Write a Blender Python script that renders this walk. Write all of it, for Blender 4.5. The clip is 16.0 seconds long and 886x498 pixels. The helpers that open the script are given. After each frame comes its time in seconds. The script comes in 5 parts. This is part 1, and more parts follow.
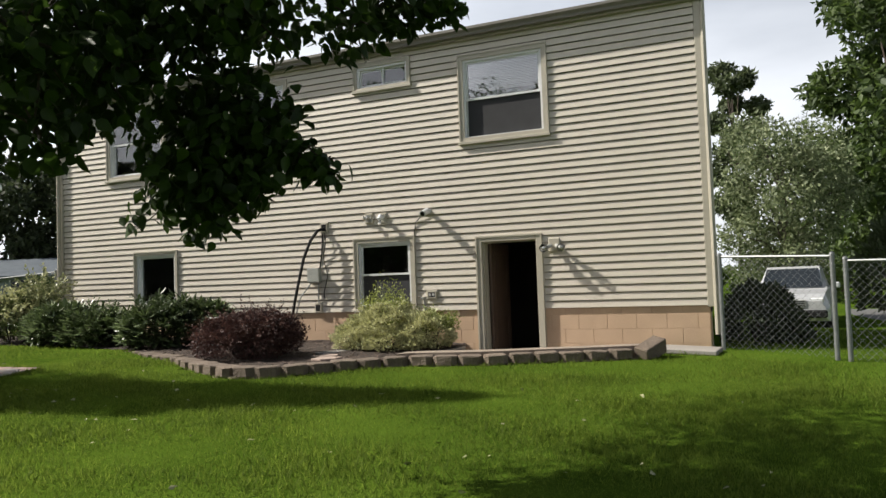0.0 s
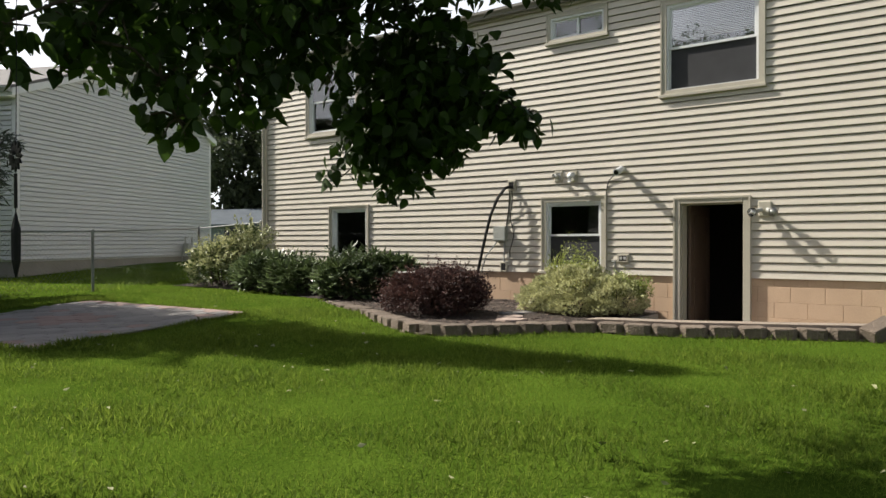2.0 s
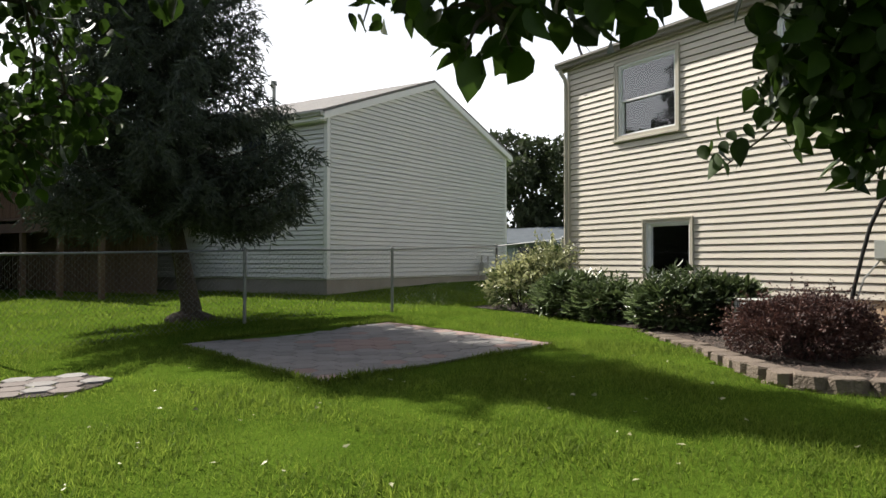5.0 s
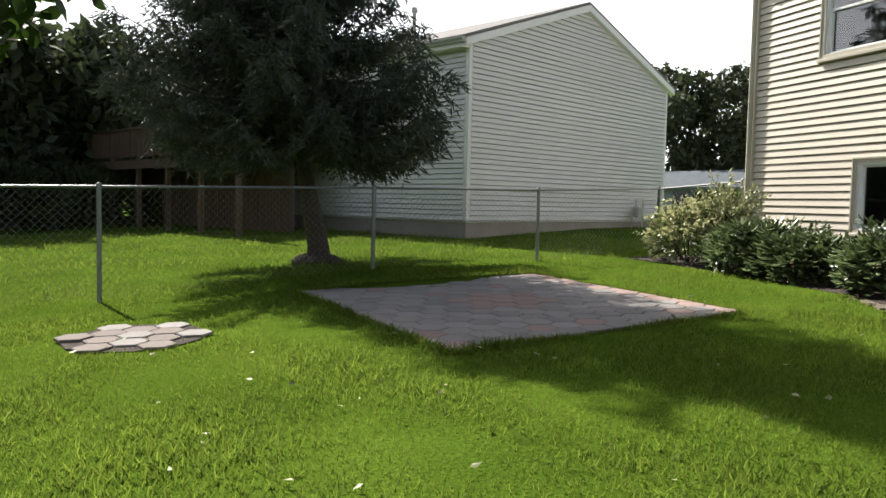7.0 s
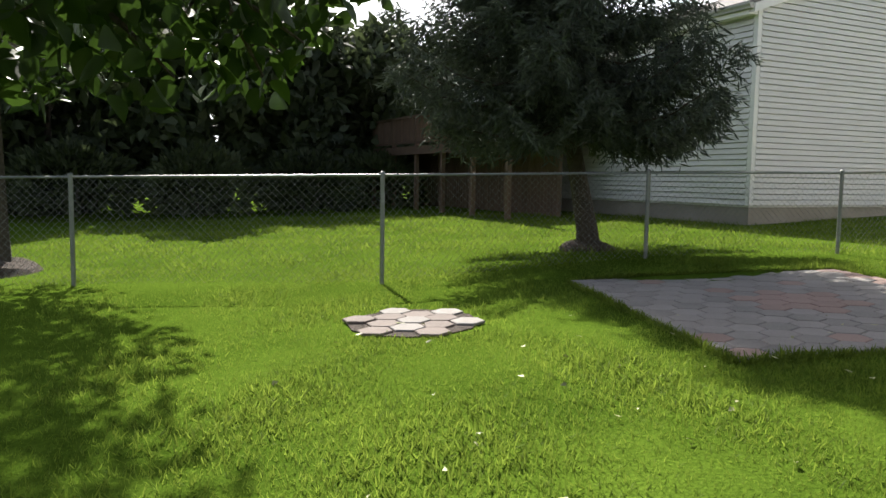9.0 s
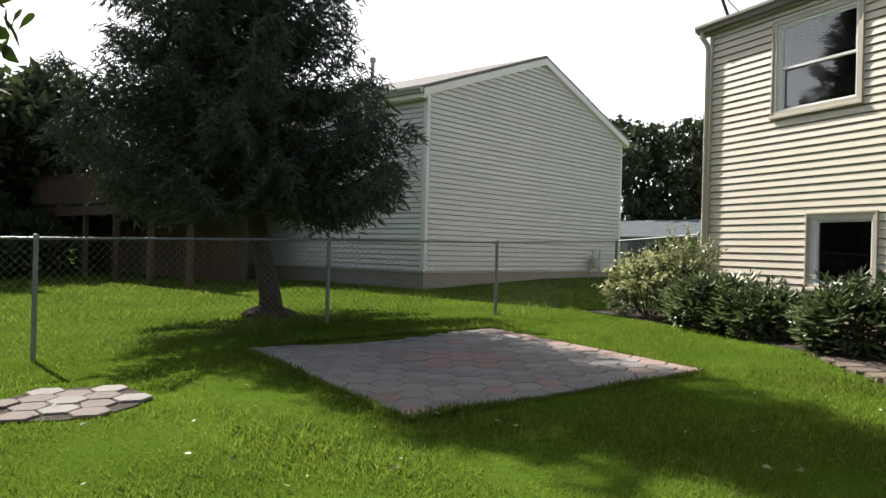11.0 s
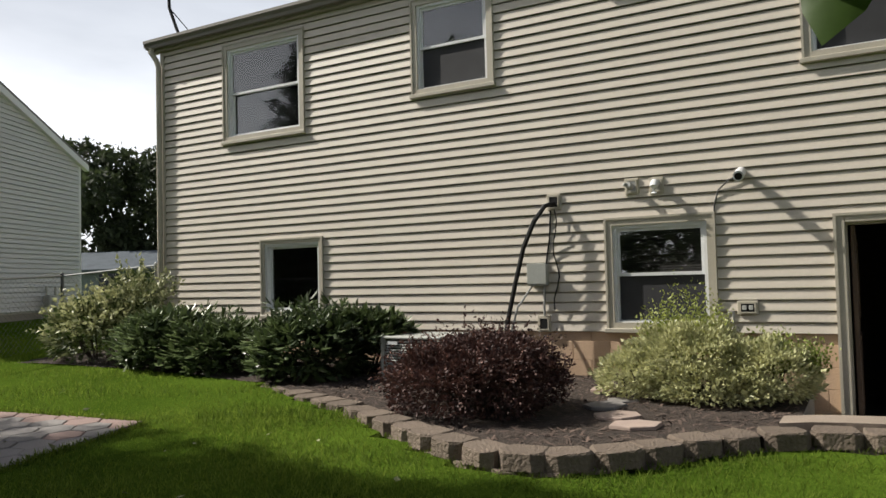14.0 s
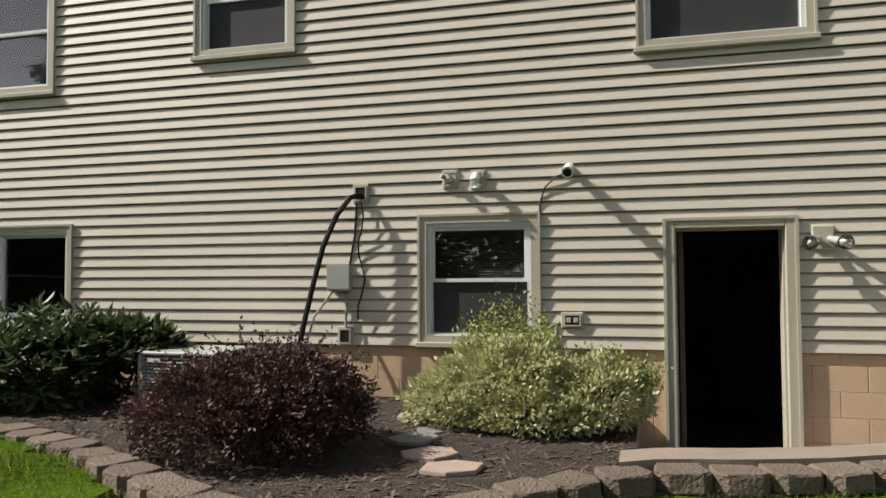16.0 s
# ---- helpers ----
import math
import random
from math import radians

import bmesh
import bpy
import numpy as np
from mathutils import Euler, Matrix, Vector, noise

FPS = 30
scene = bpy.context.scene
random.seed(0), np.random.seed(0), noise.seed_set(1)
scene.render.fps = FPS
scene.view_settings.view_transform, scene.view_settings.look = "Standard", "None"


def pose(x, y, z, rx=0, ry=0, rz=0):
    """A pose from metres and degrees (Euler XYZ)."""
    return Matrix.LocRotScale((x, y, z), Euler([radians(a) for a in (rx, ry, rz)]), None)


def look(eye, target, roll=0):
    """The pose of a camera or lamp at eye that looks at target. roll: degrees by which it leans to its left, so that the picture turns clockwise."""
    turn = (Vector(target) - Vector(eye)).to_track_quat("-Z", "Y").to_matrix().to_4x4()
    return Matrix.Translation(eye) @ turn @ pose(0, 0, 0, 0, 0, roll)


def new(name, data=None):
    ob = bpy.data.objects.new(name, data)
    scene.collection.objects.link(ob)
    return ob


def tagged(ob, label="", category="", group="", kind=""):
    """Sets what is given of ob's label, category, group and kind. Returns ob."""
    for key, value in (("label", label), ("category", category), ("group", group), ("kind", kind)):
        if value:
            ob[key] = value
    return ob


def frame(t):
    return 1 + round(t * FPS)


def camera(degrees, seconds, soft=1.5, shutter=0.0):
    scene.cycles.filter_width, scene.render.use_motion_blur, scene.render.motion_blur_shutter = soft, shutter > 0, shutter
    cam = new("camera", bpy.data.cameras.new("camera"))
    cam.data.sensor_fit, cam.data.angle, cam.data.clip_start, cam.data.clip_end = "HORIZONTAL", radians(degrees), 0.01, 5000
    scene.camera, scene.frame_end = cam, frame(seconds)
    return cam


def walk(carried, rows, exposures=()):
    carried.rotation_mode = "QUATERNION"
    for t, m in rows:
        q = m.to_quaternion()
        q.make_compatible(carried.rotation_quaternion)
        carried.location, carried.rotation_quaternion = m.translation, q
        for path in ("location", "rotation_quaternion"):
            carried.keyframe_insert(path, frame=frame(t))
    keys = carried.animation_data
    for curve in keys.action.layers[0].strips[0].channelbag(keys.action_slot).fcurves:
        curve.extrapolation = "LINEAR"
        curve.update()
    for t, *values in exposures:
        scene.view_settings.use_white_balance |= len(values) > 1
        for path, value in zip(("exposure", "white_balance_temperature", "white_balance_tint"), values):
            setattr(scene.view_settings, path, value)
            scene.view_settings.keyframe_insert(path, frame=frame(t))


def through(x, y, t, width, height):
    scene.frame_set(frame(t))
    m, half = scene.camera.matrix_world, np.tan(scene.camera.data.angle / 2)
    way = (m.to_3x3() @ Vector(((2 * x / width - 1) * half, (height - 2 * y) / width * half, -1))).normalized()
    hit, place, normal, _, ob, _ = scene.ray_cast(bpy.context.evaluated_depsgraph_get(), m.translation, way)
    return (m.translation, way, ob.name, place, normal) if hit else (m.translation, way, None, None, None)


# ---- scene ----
# ---- camera and walk ----
cam = camera(60.8, 16.0)
PATH = [
    (0, (4.17, -10.644, 1.234), (3.353, -8.82, 1.319), -2.1),
    (0.5, (4.202, -10.624, 1.244), (3.314, -8.833, 1.317), -1.9),
    (1, (4.174, -10.654, 1.262), (3.231, -8.891, 1.312), -1.8),
    (1.5, (4.059, -10.62, 1.272), (3.003, -8.922, 1.257), -0.7),
    (2, (3.914, -10.395, 1.27), (2.686, -8.816, 1.252), -0.1),
    (2.5, (3.751, -10.162, 1.256), (2.421, -8.669, 1.259), 0.3),
    (3, (3.451, -10.02, 1.26), (2.051, -8.591, 1.297), -1.7),
    (3.5, (3.189, -9.862, 1.276), (1.718, -8.507, 1.309), -0.1),
    (4, (2.93, -9.701, 1.287), (1.334, -8.497, 1.342), -0.6),
    (6.3, (1.255, -8.97, 1.234), (-0.556, -8.123, 1.182), -0.0),
    (6.5, (1.104, -8.903, 1.24), (-0.726, -8.098, 1.179), -0.5),
    (7, (0.832, -8.741, 1.253), (-1.046, -8.063, 1.131), 1.2),
    (7.5, (0.722, -8.649, 1.293), (-1.233, -8.273, 1.105), 1.2),
    (8, (0.588, -8.729, 1.33), (-1.401, -8.697, 1.123), 0.3),
    (8.2, (0.559, -8.738, 1.332), (-1.43, -8.774, 1.124), 0.5),
    (10.3, (0.572, -8.821, 1.317), (-1.393, -8.453, 1.266), 1.9),
    (10.5, (0.563, -8.758, 1.327), (-1.377, -8.275, 1.298), 1.9),
    (11, (0.61, -8.654, 1.341), (-1.231, -7.873, 1.344), 1.5),
    (11.5, (0.605, -8.535, 1.335), (-1.105, -7.499, 1.375), 0.7),
    (12, (0.615, -8.446, 1.333), (-0.94, -7.19, 1.393), -0.2),
    (12.5, (0.611, -8.378, 1.34), (-0.781, -6.944, 1.408), -0.1),
    (13, (0.432, -8.318, 1.373), (-0.856, -6.789, 1.422), -0.3),
    (13.5, (0.299, -8.1, 1.366), (-0.793, -6.426, 1.441), -2.2),
    (14, (0.236, -7.768, 1.371), (-0.746, -6.027, 1.453), -1.5),
    (14.5, (0.162, -7.452, 1.378), (-0.818, -5.712, 1.489), 0.9),
    (15, (-0.019, -7.209, 1.386), (-0.9, -5.416, 1.468), -0.9),
    (15.5, (-0.196, -6.951, 1.406), (-0.875, -5.072, 1.499), -1.5),
    (16, (-0.19, -6.591, 1.373), (-0.705, -4.661, 1.457), -0.3),
]
walk(cam, [(t, look(eye, target, roll)) for t, eye, target, roll in PATH],
     exposures=[(0, 0.5), (4, 0.78), (6.5, 0.98), (8, 1.38), (10.5, 1.15), (11.5, 0.75), (13, 0.3), (16, 0.36)])

# ---- world, sun, exposure ----
SUN_WAY = Vector((0.73, 0.205, -0.665)).normalized()
world = bpy.data.worlds.new("sky")
scene.world = world
world.use_nodes = True
wn = world.node_tree
sky = wn.nodes.new("ShaderNodeTexSky")
sky.sky_type = "NISHITA"
sky.sun_disc = False
sky.sun_elevation = math.asin(-SUN_WAY.z)
sky.sun_rotation = math.atan2(-SUN_WAY.x, -SUN_WAY.y)
sky.dust_density = 4.0
sky.air_density = 1.0
# thin high cloud: soft white streaks over the blue
wtc = wn.nodes.new("ShaderNodeTexCoord")
wmap = wn.nodes.new("ShaderNodeMapping")
wmap.inputs["Scale"].default_value = (1.2, 1.2, 4.0)
wnoise = wn.nodes.new("ShaderNodeTexNoise")
wnoise.inputs["Scale"].default_value = 1.6
wnoise.inputs["Detail"].default_value = 6.0
wramp = wn.nodes.new("ShaderNodeValToRGB")
wramp.color_ramp.elements[0].position = 0.3
wramp.color_ramp.elements[0].color = (0.5, 0.5, 0.5, 1)
wramp.color_ramp.elements[1].position = 0.6
wramp.color_ramp.elements[1].color = (0.9, 0.9, 0.9, 1)
wmix = wn.nodes.new("ShaderNodeMix")
wmix.data_type = "RGBA"
wn.links.new(wtc.outputs["Generated"], wmap.inputs["Vector"])
wn.links.new(wmap.outputs["Vector"], wnoise.inputs["Vector"])
wn.links.new(wnoise.outputs["Fac"], wramp.inputs["Fac"])
# the haze thins towards the zenith
wsep = wn.nodes.new("ShaderNodeSeparateXYZ")
wthin = wn.nodes.new("ShaderNodeMapRange")
wthin.inputs["From Min"].default_value, wthin.inputs["From Max"].default_value = 0.2, 0.6
wthin.inputs["To Min"].default_value, wthin.inputs["To Max"].default_value = 1.0, 0.06
wmul = wn.nodes.new("ShaderNodeMath")
wmul.operation = "MULTIPLY"
wn.links.new(wtc.outputs["Generated"], wsep.inputs["Vector"])
wn.links.new(wsep.outputs["Z"], wthin.inputs["Value"])
wn.links.new(wramp.outputs["Color"], wmul.inputs[0])
wn.links.new(wthin.outputs["Result"], wmul.inputs[1])
wn.links.new(wmul.outputs[0], wmix.inputs["Factor"])
wn.links.new(sky.outputs["Color"], wmix.inputs["A"])
# the haze is brighter towards the sun than away from it
wdot = wn.nodes.new("ShaderNodeVectorMath")
wdot.operation = "DOT_PRODUCT"
wdot.inputs[1].default_value = Vector((-SUN_WAY.x, -SUN_WAY.y, 0)).normalized()
wglow = wn.nodes.new("ShaderNodeMapRange")
wglow.interpolation_type = "SMOOTHSTEP"
wglow.inputs["From Min"].default_value, wglow.inputs["From Max"].default_value = -1.0, 0.2
wglow.inputs["To Min"].default_value, wglow.inputs["To Max"].default_value = 0.45, 1.25
whaze = wn.nodes.new("ShaderNodeVectorMath")
whaze.operation = "SCALE"
whaze.inputs[0].default_value = (15.0, 15.5, 16.4)
wn.links.new(wtc.outputs["Generated"], wdot.inputs[0])
wn.links.new(wdot.outputs["Value"], wglow.inputs["Value"])
wn.links.new(wglow.outputs["Result"], whaze.inputs["Scale"])
wn.links.new(whaze.outputs["Vector"], wmix.inputs["B"])
wn.links.new(wmix.outputs["Result"], wn.nodes["Background"].inputs["Color"])
wn.nodes["Background"].inputs["Strength"].default_value = 0.056
sun = new("sun", bpy.data.lights.new("sun", "SUN"))
sun.data.energy = 5.0
sun.data.angle = radians(0.6)
sun.data.color = (1.0, 0.95, 0.86)
sun.matrix_world = look((0, 0, 30), Vector((0, 0, 30)) + SUN_WAY)


# ---- materials ----
def material(name, base, rough=0.7, metal=0.0, var=0.15, scale=3.0, fine=60.0, bump=0.15, depth=0.01, tint=None, each=0.0, gloss=0.5, through=0.0):
    """A worn surface: base colour varied at two scales and by piece, with fine relief."""
    m = bpy.data.materials.new(name)
    m.use_nodes = True
    nt, b = m.node_tree, m.node_tree.nodes["Principled BSDF"]
    link = nt.links.new
    tc = nt.nodes.new("ShaderNodeTexCoord")
    n1, n2 = nt.nodes.new("ShaderNodeTexNoise"), nt.nodes.new("ShaderNodeTexNoise")
    n1.inputs["Scale"].default_value, n1.inputs["Detail"].default_value = scale, 5
    n2.inputs["Scale"].default_value, n2.inputs["Detail"].default_value = fine, 4
    link(tc.outputs["Object"], n1.inputs["Vector"])
    link(tc.outputs["Object"], n2.inputs["Vector"])
    add = nt.nodes.new("ShaderNodeMath")
    add.operation = "ADD"
    link(n1.outputs["Fac"], add.inputs[0])
    link(n2.outputs["Fac"], add.inputs[1])
    last = add.outputs[0]
    span = 2.0
    if each:
        info = nt.nodes.new("ShaderNodeObjectInfo")
        geo = nt.nodes.new("ShaderNodeNewGeometry")
        rnd = nt.nodes.new("ShaderNodeMath")
        rnd.operation = "ADD"
        link(info.outputs["Random"], rnd.inputs[0])
        link(geo.outputs["Random Per Island"], rnd.inputs[1])
        mul = nt.nodes.new("ShaderNodeMath")
        mul.operation = "MULTIPLY_ADD"
        mul.inputs[1].default_value = each
        link(rnd.outputs[0], mul.inputs[0])
        link(last, mul.inputs[2])
        last = mul.outputs[0]
        span += 2 * each
    rng = nt.nodes.new("ShaderNodeMapRange")
    rng.inputs["From Min"].default_value, rng.inputs["From Max"].default_value = span * 0.3, span * 0.7
    link(last, rng.inputs["Value"])
    mix = nt.nodes.new("ShaderNodeMix")
    mix.data_type = "RGBA"
    dark = [max(0.0, c * (1 - var)) for c in base]
    light = [min(0.95, c * (1 + var)) for c in base] if tint is None else list(tint)
    mix.inputs["A"].default_value, mix.inputs["B"].default_value = (*dark, 1), (*light, 1)
    link(rng.outputs["Result"], mix.inputs["Factor"])
    link(mix.outputs["Result"], b.inputs["Base Color"])
    b.inputs["Roughness"].default_value, b.inputs["Metallic"].default_value = rough, metal
    b.inputs["Specular IOR Level"].default_value = gloss
    if bump:
        bp = nt.nodes.new("ShaderNodeBump")
        bp.inputs["Strength"].default_value, bp.inputs["Distance"].default_value = bump, depth
        link(n2.outputs["Fac"], bp.inputs["Height"])
        link(bp.outputs["Normal"], b.inputs["Normal"])
    if through:
        tl = nt.nodes.new("ShaderNodeBsdfTranslucent")
        sh = nt.nodes.new("ShaderNodeMixShader")
        sh.inputs["Fac"].default_value = through
        link(mix.outputs["Result"], tl.inputs["Color"])
        link(b.outputs["BSDF"], sh.inputs[1])
        link(tl.outputs["BSDF"], sh.inputs[2])
        link(sh.outputs["Shader"], nt.nodes["Material Output"].inputs["Surface"])
    return m


def glass_material(name, tint=(1, 1, 1)):
    m = bpy.data.materials.new(name)
    m.use_nodes = True
    nt = m.node_tree
    nt.nodes.remove(nt.nodes["Principled BSDF"])
    tr, gl = nt.nodes.new("ShaderNodeBsdfTransparent"), nt.nodes.new("ShaderNodeBsdfGlossy")
    fr, mx = nt.nodes.new("ShaderNodeFresnel"), nt.nodes.new("ShaderNodeMixShader")
    tr.inputs["Color"].default_value = (*tint, 1)
    gl.inputs["Roughness"].default_value = 0.02
    fr.inputs["IOR"].default_value = 2.2
    nt.links.new(fr.outputs["Fac"], mx.inputs["Fac"])
    nt.links.new(tr.outputs["BSDF"], mx.inputs[1])
    nt.links.new(gl.outputs["BSDF"], mx.inputs[2])
    nt.links.new(mx.outputs["Shader"], nt.nodes["Material Output"].inputs["Surface"])
    return m


SIDING = material("beige_vinyl", (0.565, 0.513, 0.432), 0.5, var=0.08, scale=1.5, fine=35, bump=0.12, depth=0.004, each=0.25)
TRIM = material("beige_trim", (0.43, 0.395, 0.32), 0.5, var=0.1, scale=4, fine=50, bump=0.08, depth=0.003)
GREYVINYL = material("grey_vinyl", (0.57, 0.58, 0.58), 0.55, var=0.05, scale=1.2, fine=35, bump=0.1, depth=0.004, each=0.2)
WHITE = material("white_vinyl", (0.70, 0.71, 0.71), 0.4, var=0.05, scale=6, fine=60, bump=0.05)
BLOCK = material("tan_painted_block", (0.52, 0.365, 0.245), 0.85, var=0.16, scale=2.5, fine=70, bump=0.35, depth=0.006, each=0.12)
MORTAR = material("tan_painted_mortar", (0.48, 0.335, 0.225), 0.9, var=0.15, scale=5, fine=90, bump=0.3)
CONCRETE = material("grey_concrete", (0.27, 0.25, 0.225), 0.9, var=0.2, scale=1.5, fine=50, bump=0.3)
RETAIN = material("weathered_wall_block", (0.135, 0.105, 0.08), 0.95, var=0.45, scale=6, fine=45, bump=0.9, depth=0.025, each=0.6)
MULCH = material("dark_mulch", (0.055, 0.04, 0.031), 1.0, var=0.6, scale=9, fine=55, bump=1.0, depth=0.04)
CHIP = material("mulch_chip", (0.10, 0.07, 0.055), 0.95, var=0.6, scale=8, fine=60, bump=0.3, each=0.8)
PAVER = material("grey_hex_paver", (0.155, 0.145, 0.138), 0.9, var=0.2, scale=3, fine=60, bump=0.5, depth=0.008, each=0.5, tint=(0.265, 0.245, 0.23))
REDPAVER = material("red_hex_paver", (0.25, 0.175, 0.152), 0.9, var=0.2, scale=3, fine=60, bump=0.5, depth=0.008, each=0.4)
STEP = material("salmon_step_stone", (0.33, 0.255, 0.215), 0.9, var=0.2, scale=5, fine=60, bump=0.4, each=0.4)
ROOF = material("grey_shingle", (0.19, 0.18, 0.175), 0.95, var=0.25, scale=3, fine=70, bump=0.6, depth=0.01, each=0.5)
GALV = material("galvanised_steel", (0.24, 0.25, 0.25), 0.55, metal=0.8, var=0.2, scale=10, fine=90, bump=0.05)
GUTTER = material("brown_gutter", (0.17, 0.155, 0.13), 0.5, var=0.1, scale=3, fine=50, bump=0.05)
SOFFIT = material("soffit", (0.36, 0.33, 0.28), 0.6, var=0.08, scale=3, fine=50, bump=0.05)
# near-black room surfaces: the dimness indoors is put into their colour
ROOMSHADE = material("room_shade", (0.05, 0.045, 0.04), 0.9, var=0.2, scale=2, fine=20, bump=0.05)
WOODDOOR = material("brown_door", (0.10, 0.065, 0.045), 0.6, var=0.3, scale=4, fine=40, bump=0.1)
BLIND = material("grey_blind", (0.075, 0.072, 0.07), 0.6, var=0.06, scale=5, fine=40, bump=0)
SCREEN = material("dark_screen", (0.03, 0.03, 0.033), 0.8, var=0.2, scale=5, fine=200, bump=0.1)
BLACK = material("black_plastic", (0.012, 0.012, 0.012), 0.6, var=0.3, scale=5, fine=40, bump=0.05, gloss=0.2)
GREYPLASTIC = material("grey_plastic", (0.36, 0.36, 0.34), 0.5, var=0.1, scale=8, fine=60, bump=0.05)
GREYMETAL = material("grey_painted_metal", (0.36, 0.37, 0.34), 0.5, var=0.12, scale=6, fine=60, bump=0.08)
DARKGAP = material("dark_louvre", (0.05, 0.05, 0.05), 0.7, var=0.3, bump=0)
CLEAR = glass_material("clear_glass")
BARK = material("bark", (0.06, 0.047, 0.037), 0.95, var=0.45, scale=6, fine=28, bump=1.0, depth=0.03)
WOOD = material("weathered_deck_wood", (0.13, 0.085, 0.06), 0.85, var=0.3, scale=3, fine=40, bump=0.3, each=0.4)
ASPHALT = material("asphalt", (0.11, 0.11, 0.11), 0.9, var=0.2, scale=1, fine=60, bump=0.4)
SILVER = material("silver_car_paint", (0.62, 0.63, 0.64), 0.25, metal=0.3, var=0.03, bump=0)
TYRE = material("tyre_rubber", (0.02, 0.02, 0.02), 0.8, var=0.2, bump=0.1)
DARKGLASS = material("car_glass", (0.02, 0.025, 0.03), 0.08, var=0.2, bump=0, gloss=0.25)
LEAF = material("tree_leaf", (0.028, 0.055, 0.010), 0.5, var=0.35, scale=2, fine=30, bump=0.1, each=0.9, through=0.33, tint=(0.058, 0.11, 0.016), gloss=0.3)
LAUREL = material("laurel_leaf", (0.045, 0.075, 0.028), 0.34, var=0.4, scale=3, fine=30, bump=0.05, each=0.9, through=0.15, tint=(0.15, 0.20, 0.075))
VARIEG = material("variegated_leaf", (0.085, 0.15, 0.026), 0.45, var=0.5, scale=3, fine=40, bump=0.05, each=1.0, through=0.25, tint=(0.62, 0.61, 0.34))
GOLDLEAF = material("yellow_green_leaf", (0.19, 0.25, 0.045), 0.5, var=0.3, scale=3, fine=40, bump=0.05, each=0.9, through=0.35, tint=(0.44, 0.48, 0.12))
BARBERRY = material("burgundy_leaf", (0.034, 0.017, 0.017), 0.65, var=0.4, scale=3, fine=40, bump=0.05, each=1.0, through=0.2, tint=(0.14, 0.065, 0.05))
NEEDLE = material("spruce_needles", (0.05, 0.066, 0.05), 0.7, var=0.35, scale=2, fine=30, bump=0, each=0.8, through=0.1, tint=(0.14, 0.17, 0.125))
FARLEAF = material("far_foliage", (0.05, 0.09, 0.02), 0.6, var=0.4, scale=1, fine=10, bump=0, each=0.9, through=0.4, tint=(0.13, 0.19, 0.04))
DARKLEAF = material("dark_foliage", (0.042, 0.06, 0.027), 0.7, var=0.4, scale=1, fine=10, bump=0, each=0.9, through=0.3, tint=(0.08, 0.105, 0.042))
BLOSSOM = material("pale_blossom_leaf", (0.055, 0.095, 0.02), 0.6, var=0.3, scale=1, fine=10, bump=0, each=1.0, through=0.3, tint=(0.36, 0.40, 0.22))
GRASS = material("grass_blade", (0.066, 0.126, 0.017), 0.7, var=0.3, scale=0.7, fine=6, bump=0, each=0.7, through=0.58, tint=(0.20, 0.268, 0.038), gloss=0.12)
SOIL = material("lawn_ground", (0.045, 0.09, 0.009), 0.95, var=0.35, scale=0.8, fine=40, bump=0.8, depth=0.02, tint=(0.09, 0.145, 0.017), gloss=0.0)
JOINT = material("sandy_joint", (0.10, 0.09, 0.08), 0.95, var=0.3, scale=4, fine=60, bump=0.4)
LEDGE = material("tan_ledge", (0.27, 0.22, 0.175), 0.9, var=0.2, scale=4, fine=60, bump=0.4)
FLAG = material("pink_flagstone", (0.135, 0.108, 0.096), 0.9, var=0.2, scale=5, fine=60, bump=0.4, each=0.5)
SLATE = material("blue_grey_shingle", (0.10, 0.115, 0.13), 0.95, var=0.25, scale=2, fine=30, bump=0.3, gloss=0.1)
BLUEWALL = material("pale_blue_siding", (0.15, 0.185, 0.20), 0.6, var=0.06, scale=2, fine=30, bump=0.1)
WHITEBLIND = material("white_blind", (0.6, 0.6, 0.58), 0.6, var=0.05, bump=0)
FALLEN = material("fallen_leaf", (0.26, 0.28, 0.10), 0.6, var=0.3, each=1.0, bump=0, tint=(0.42, 0.41, 0.24))


# ---- building blocks ----
def mesh_of(bm, name, mat, smooth=False):
    me = bpy.data.meshes.new(name)
    bm.normal_update()
    bm.to_mesh(me)
    bm.free()
    if smooth:
        for f in me.polygons:
            f.use_smooth = True
    me.materials.append(mat)
    return me


def part(name, bm, mat, parent=None, label="", smooth=False):
    """Links a bmesh, or a finished mesh, as one object under a thing or a part."""
    me = bm if isinstance(bm, bpy.types.Mesh) else mesh_of(bm, name, mat, smooth)
    ob = new(name, me)
    if parent is not None:
        ob.parent = parent
    if label:
        ob["label"] = label
    return ob


def thing(name, label, category, place=(0, 0, 0), group="", kind="", rz=0.0):
    ob = new(name)
    ob.empty_display_size = 0.1
    ob.matrix_basis = pose(*place, 0, 0, rz)
    return tagged(ob, label, category, group, kind)


def box(bm, x0, x1, y0, y1, z0, z1, bevel=0.0):
    v = [bm.verts.new(p) for p in ((x0, y0, z0), (x1, y0, z0), (x1, y1, z0), (x0, y1, z0), (x0, y0, z1), (x1, y0, z1), (x1, y1, z1), (x0, y1, z1))]
    fs = [bm.faces.new([v[i] for i in q]) for q in ((3, 2, 1, 0), (4, 5, 6, 7), (0, 1, 5, 4), (1, 2, 6, 5), (2, 3, 7, 6), (3, 0, 4, 7))]
    if bevel:
        bmesh.ops.bevel(bm, geom=list({e for f in fs for e in f.edges}), offset=bevel, segments=1, affect="EDGES")
    return v


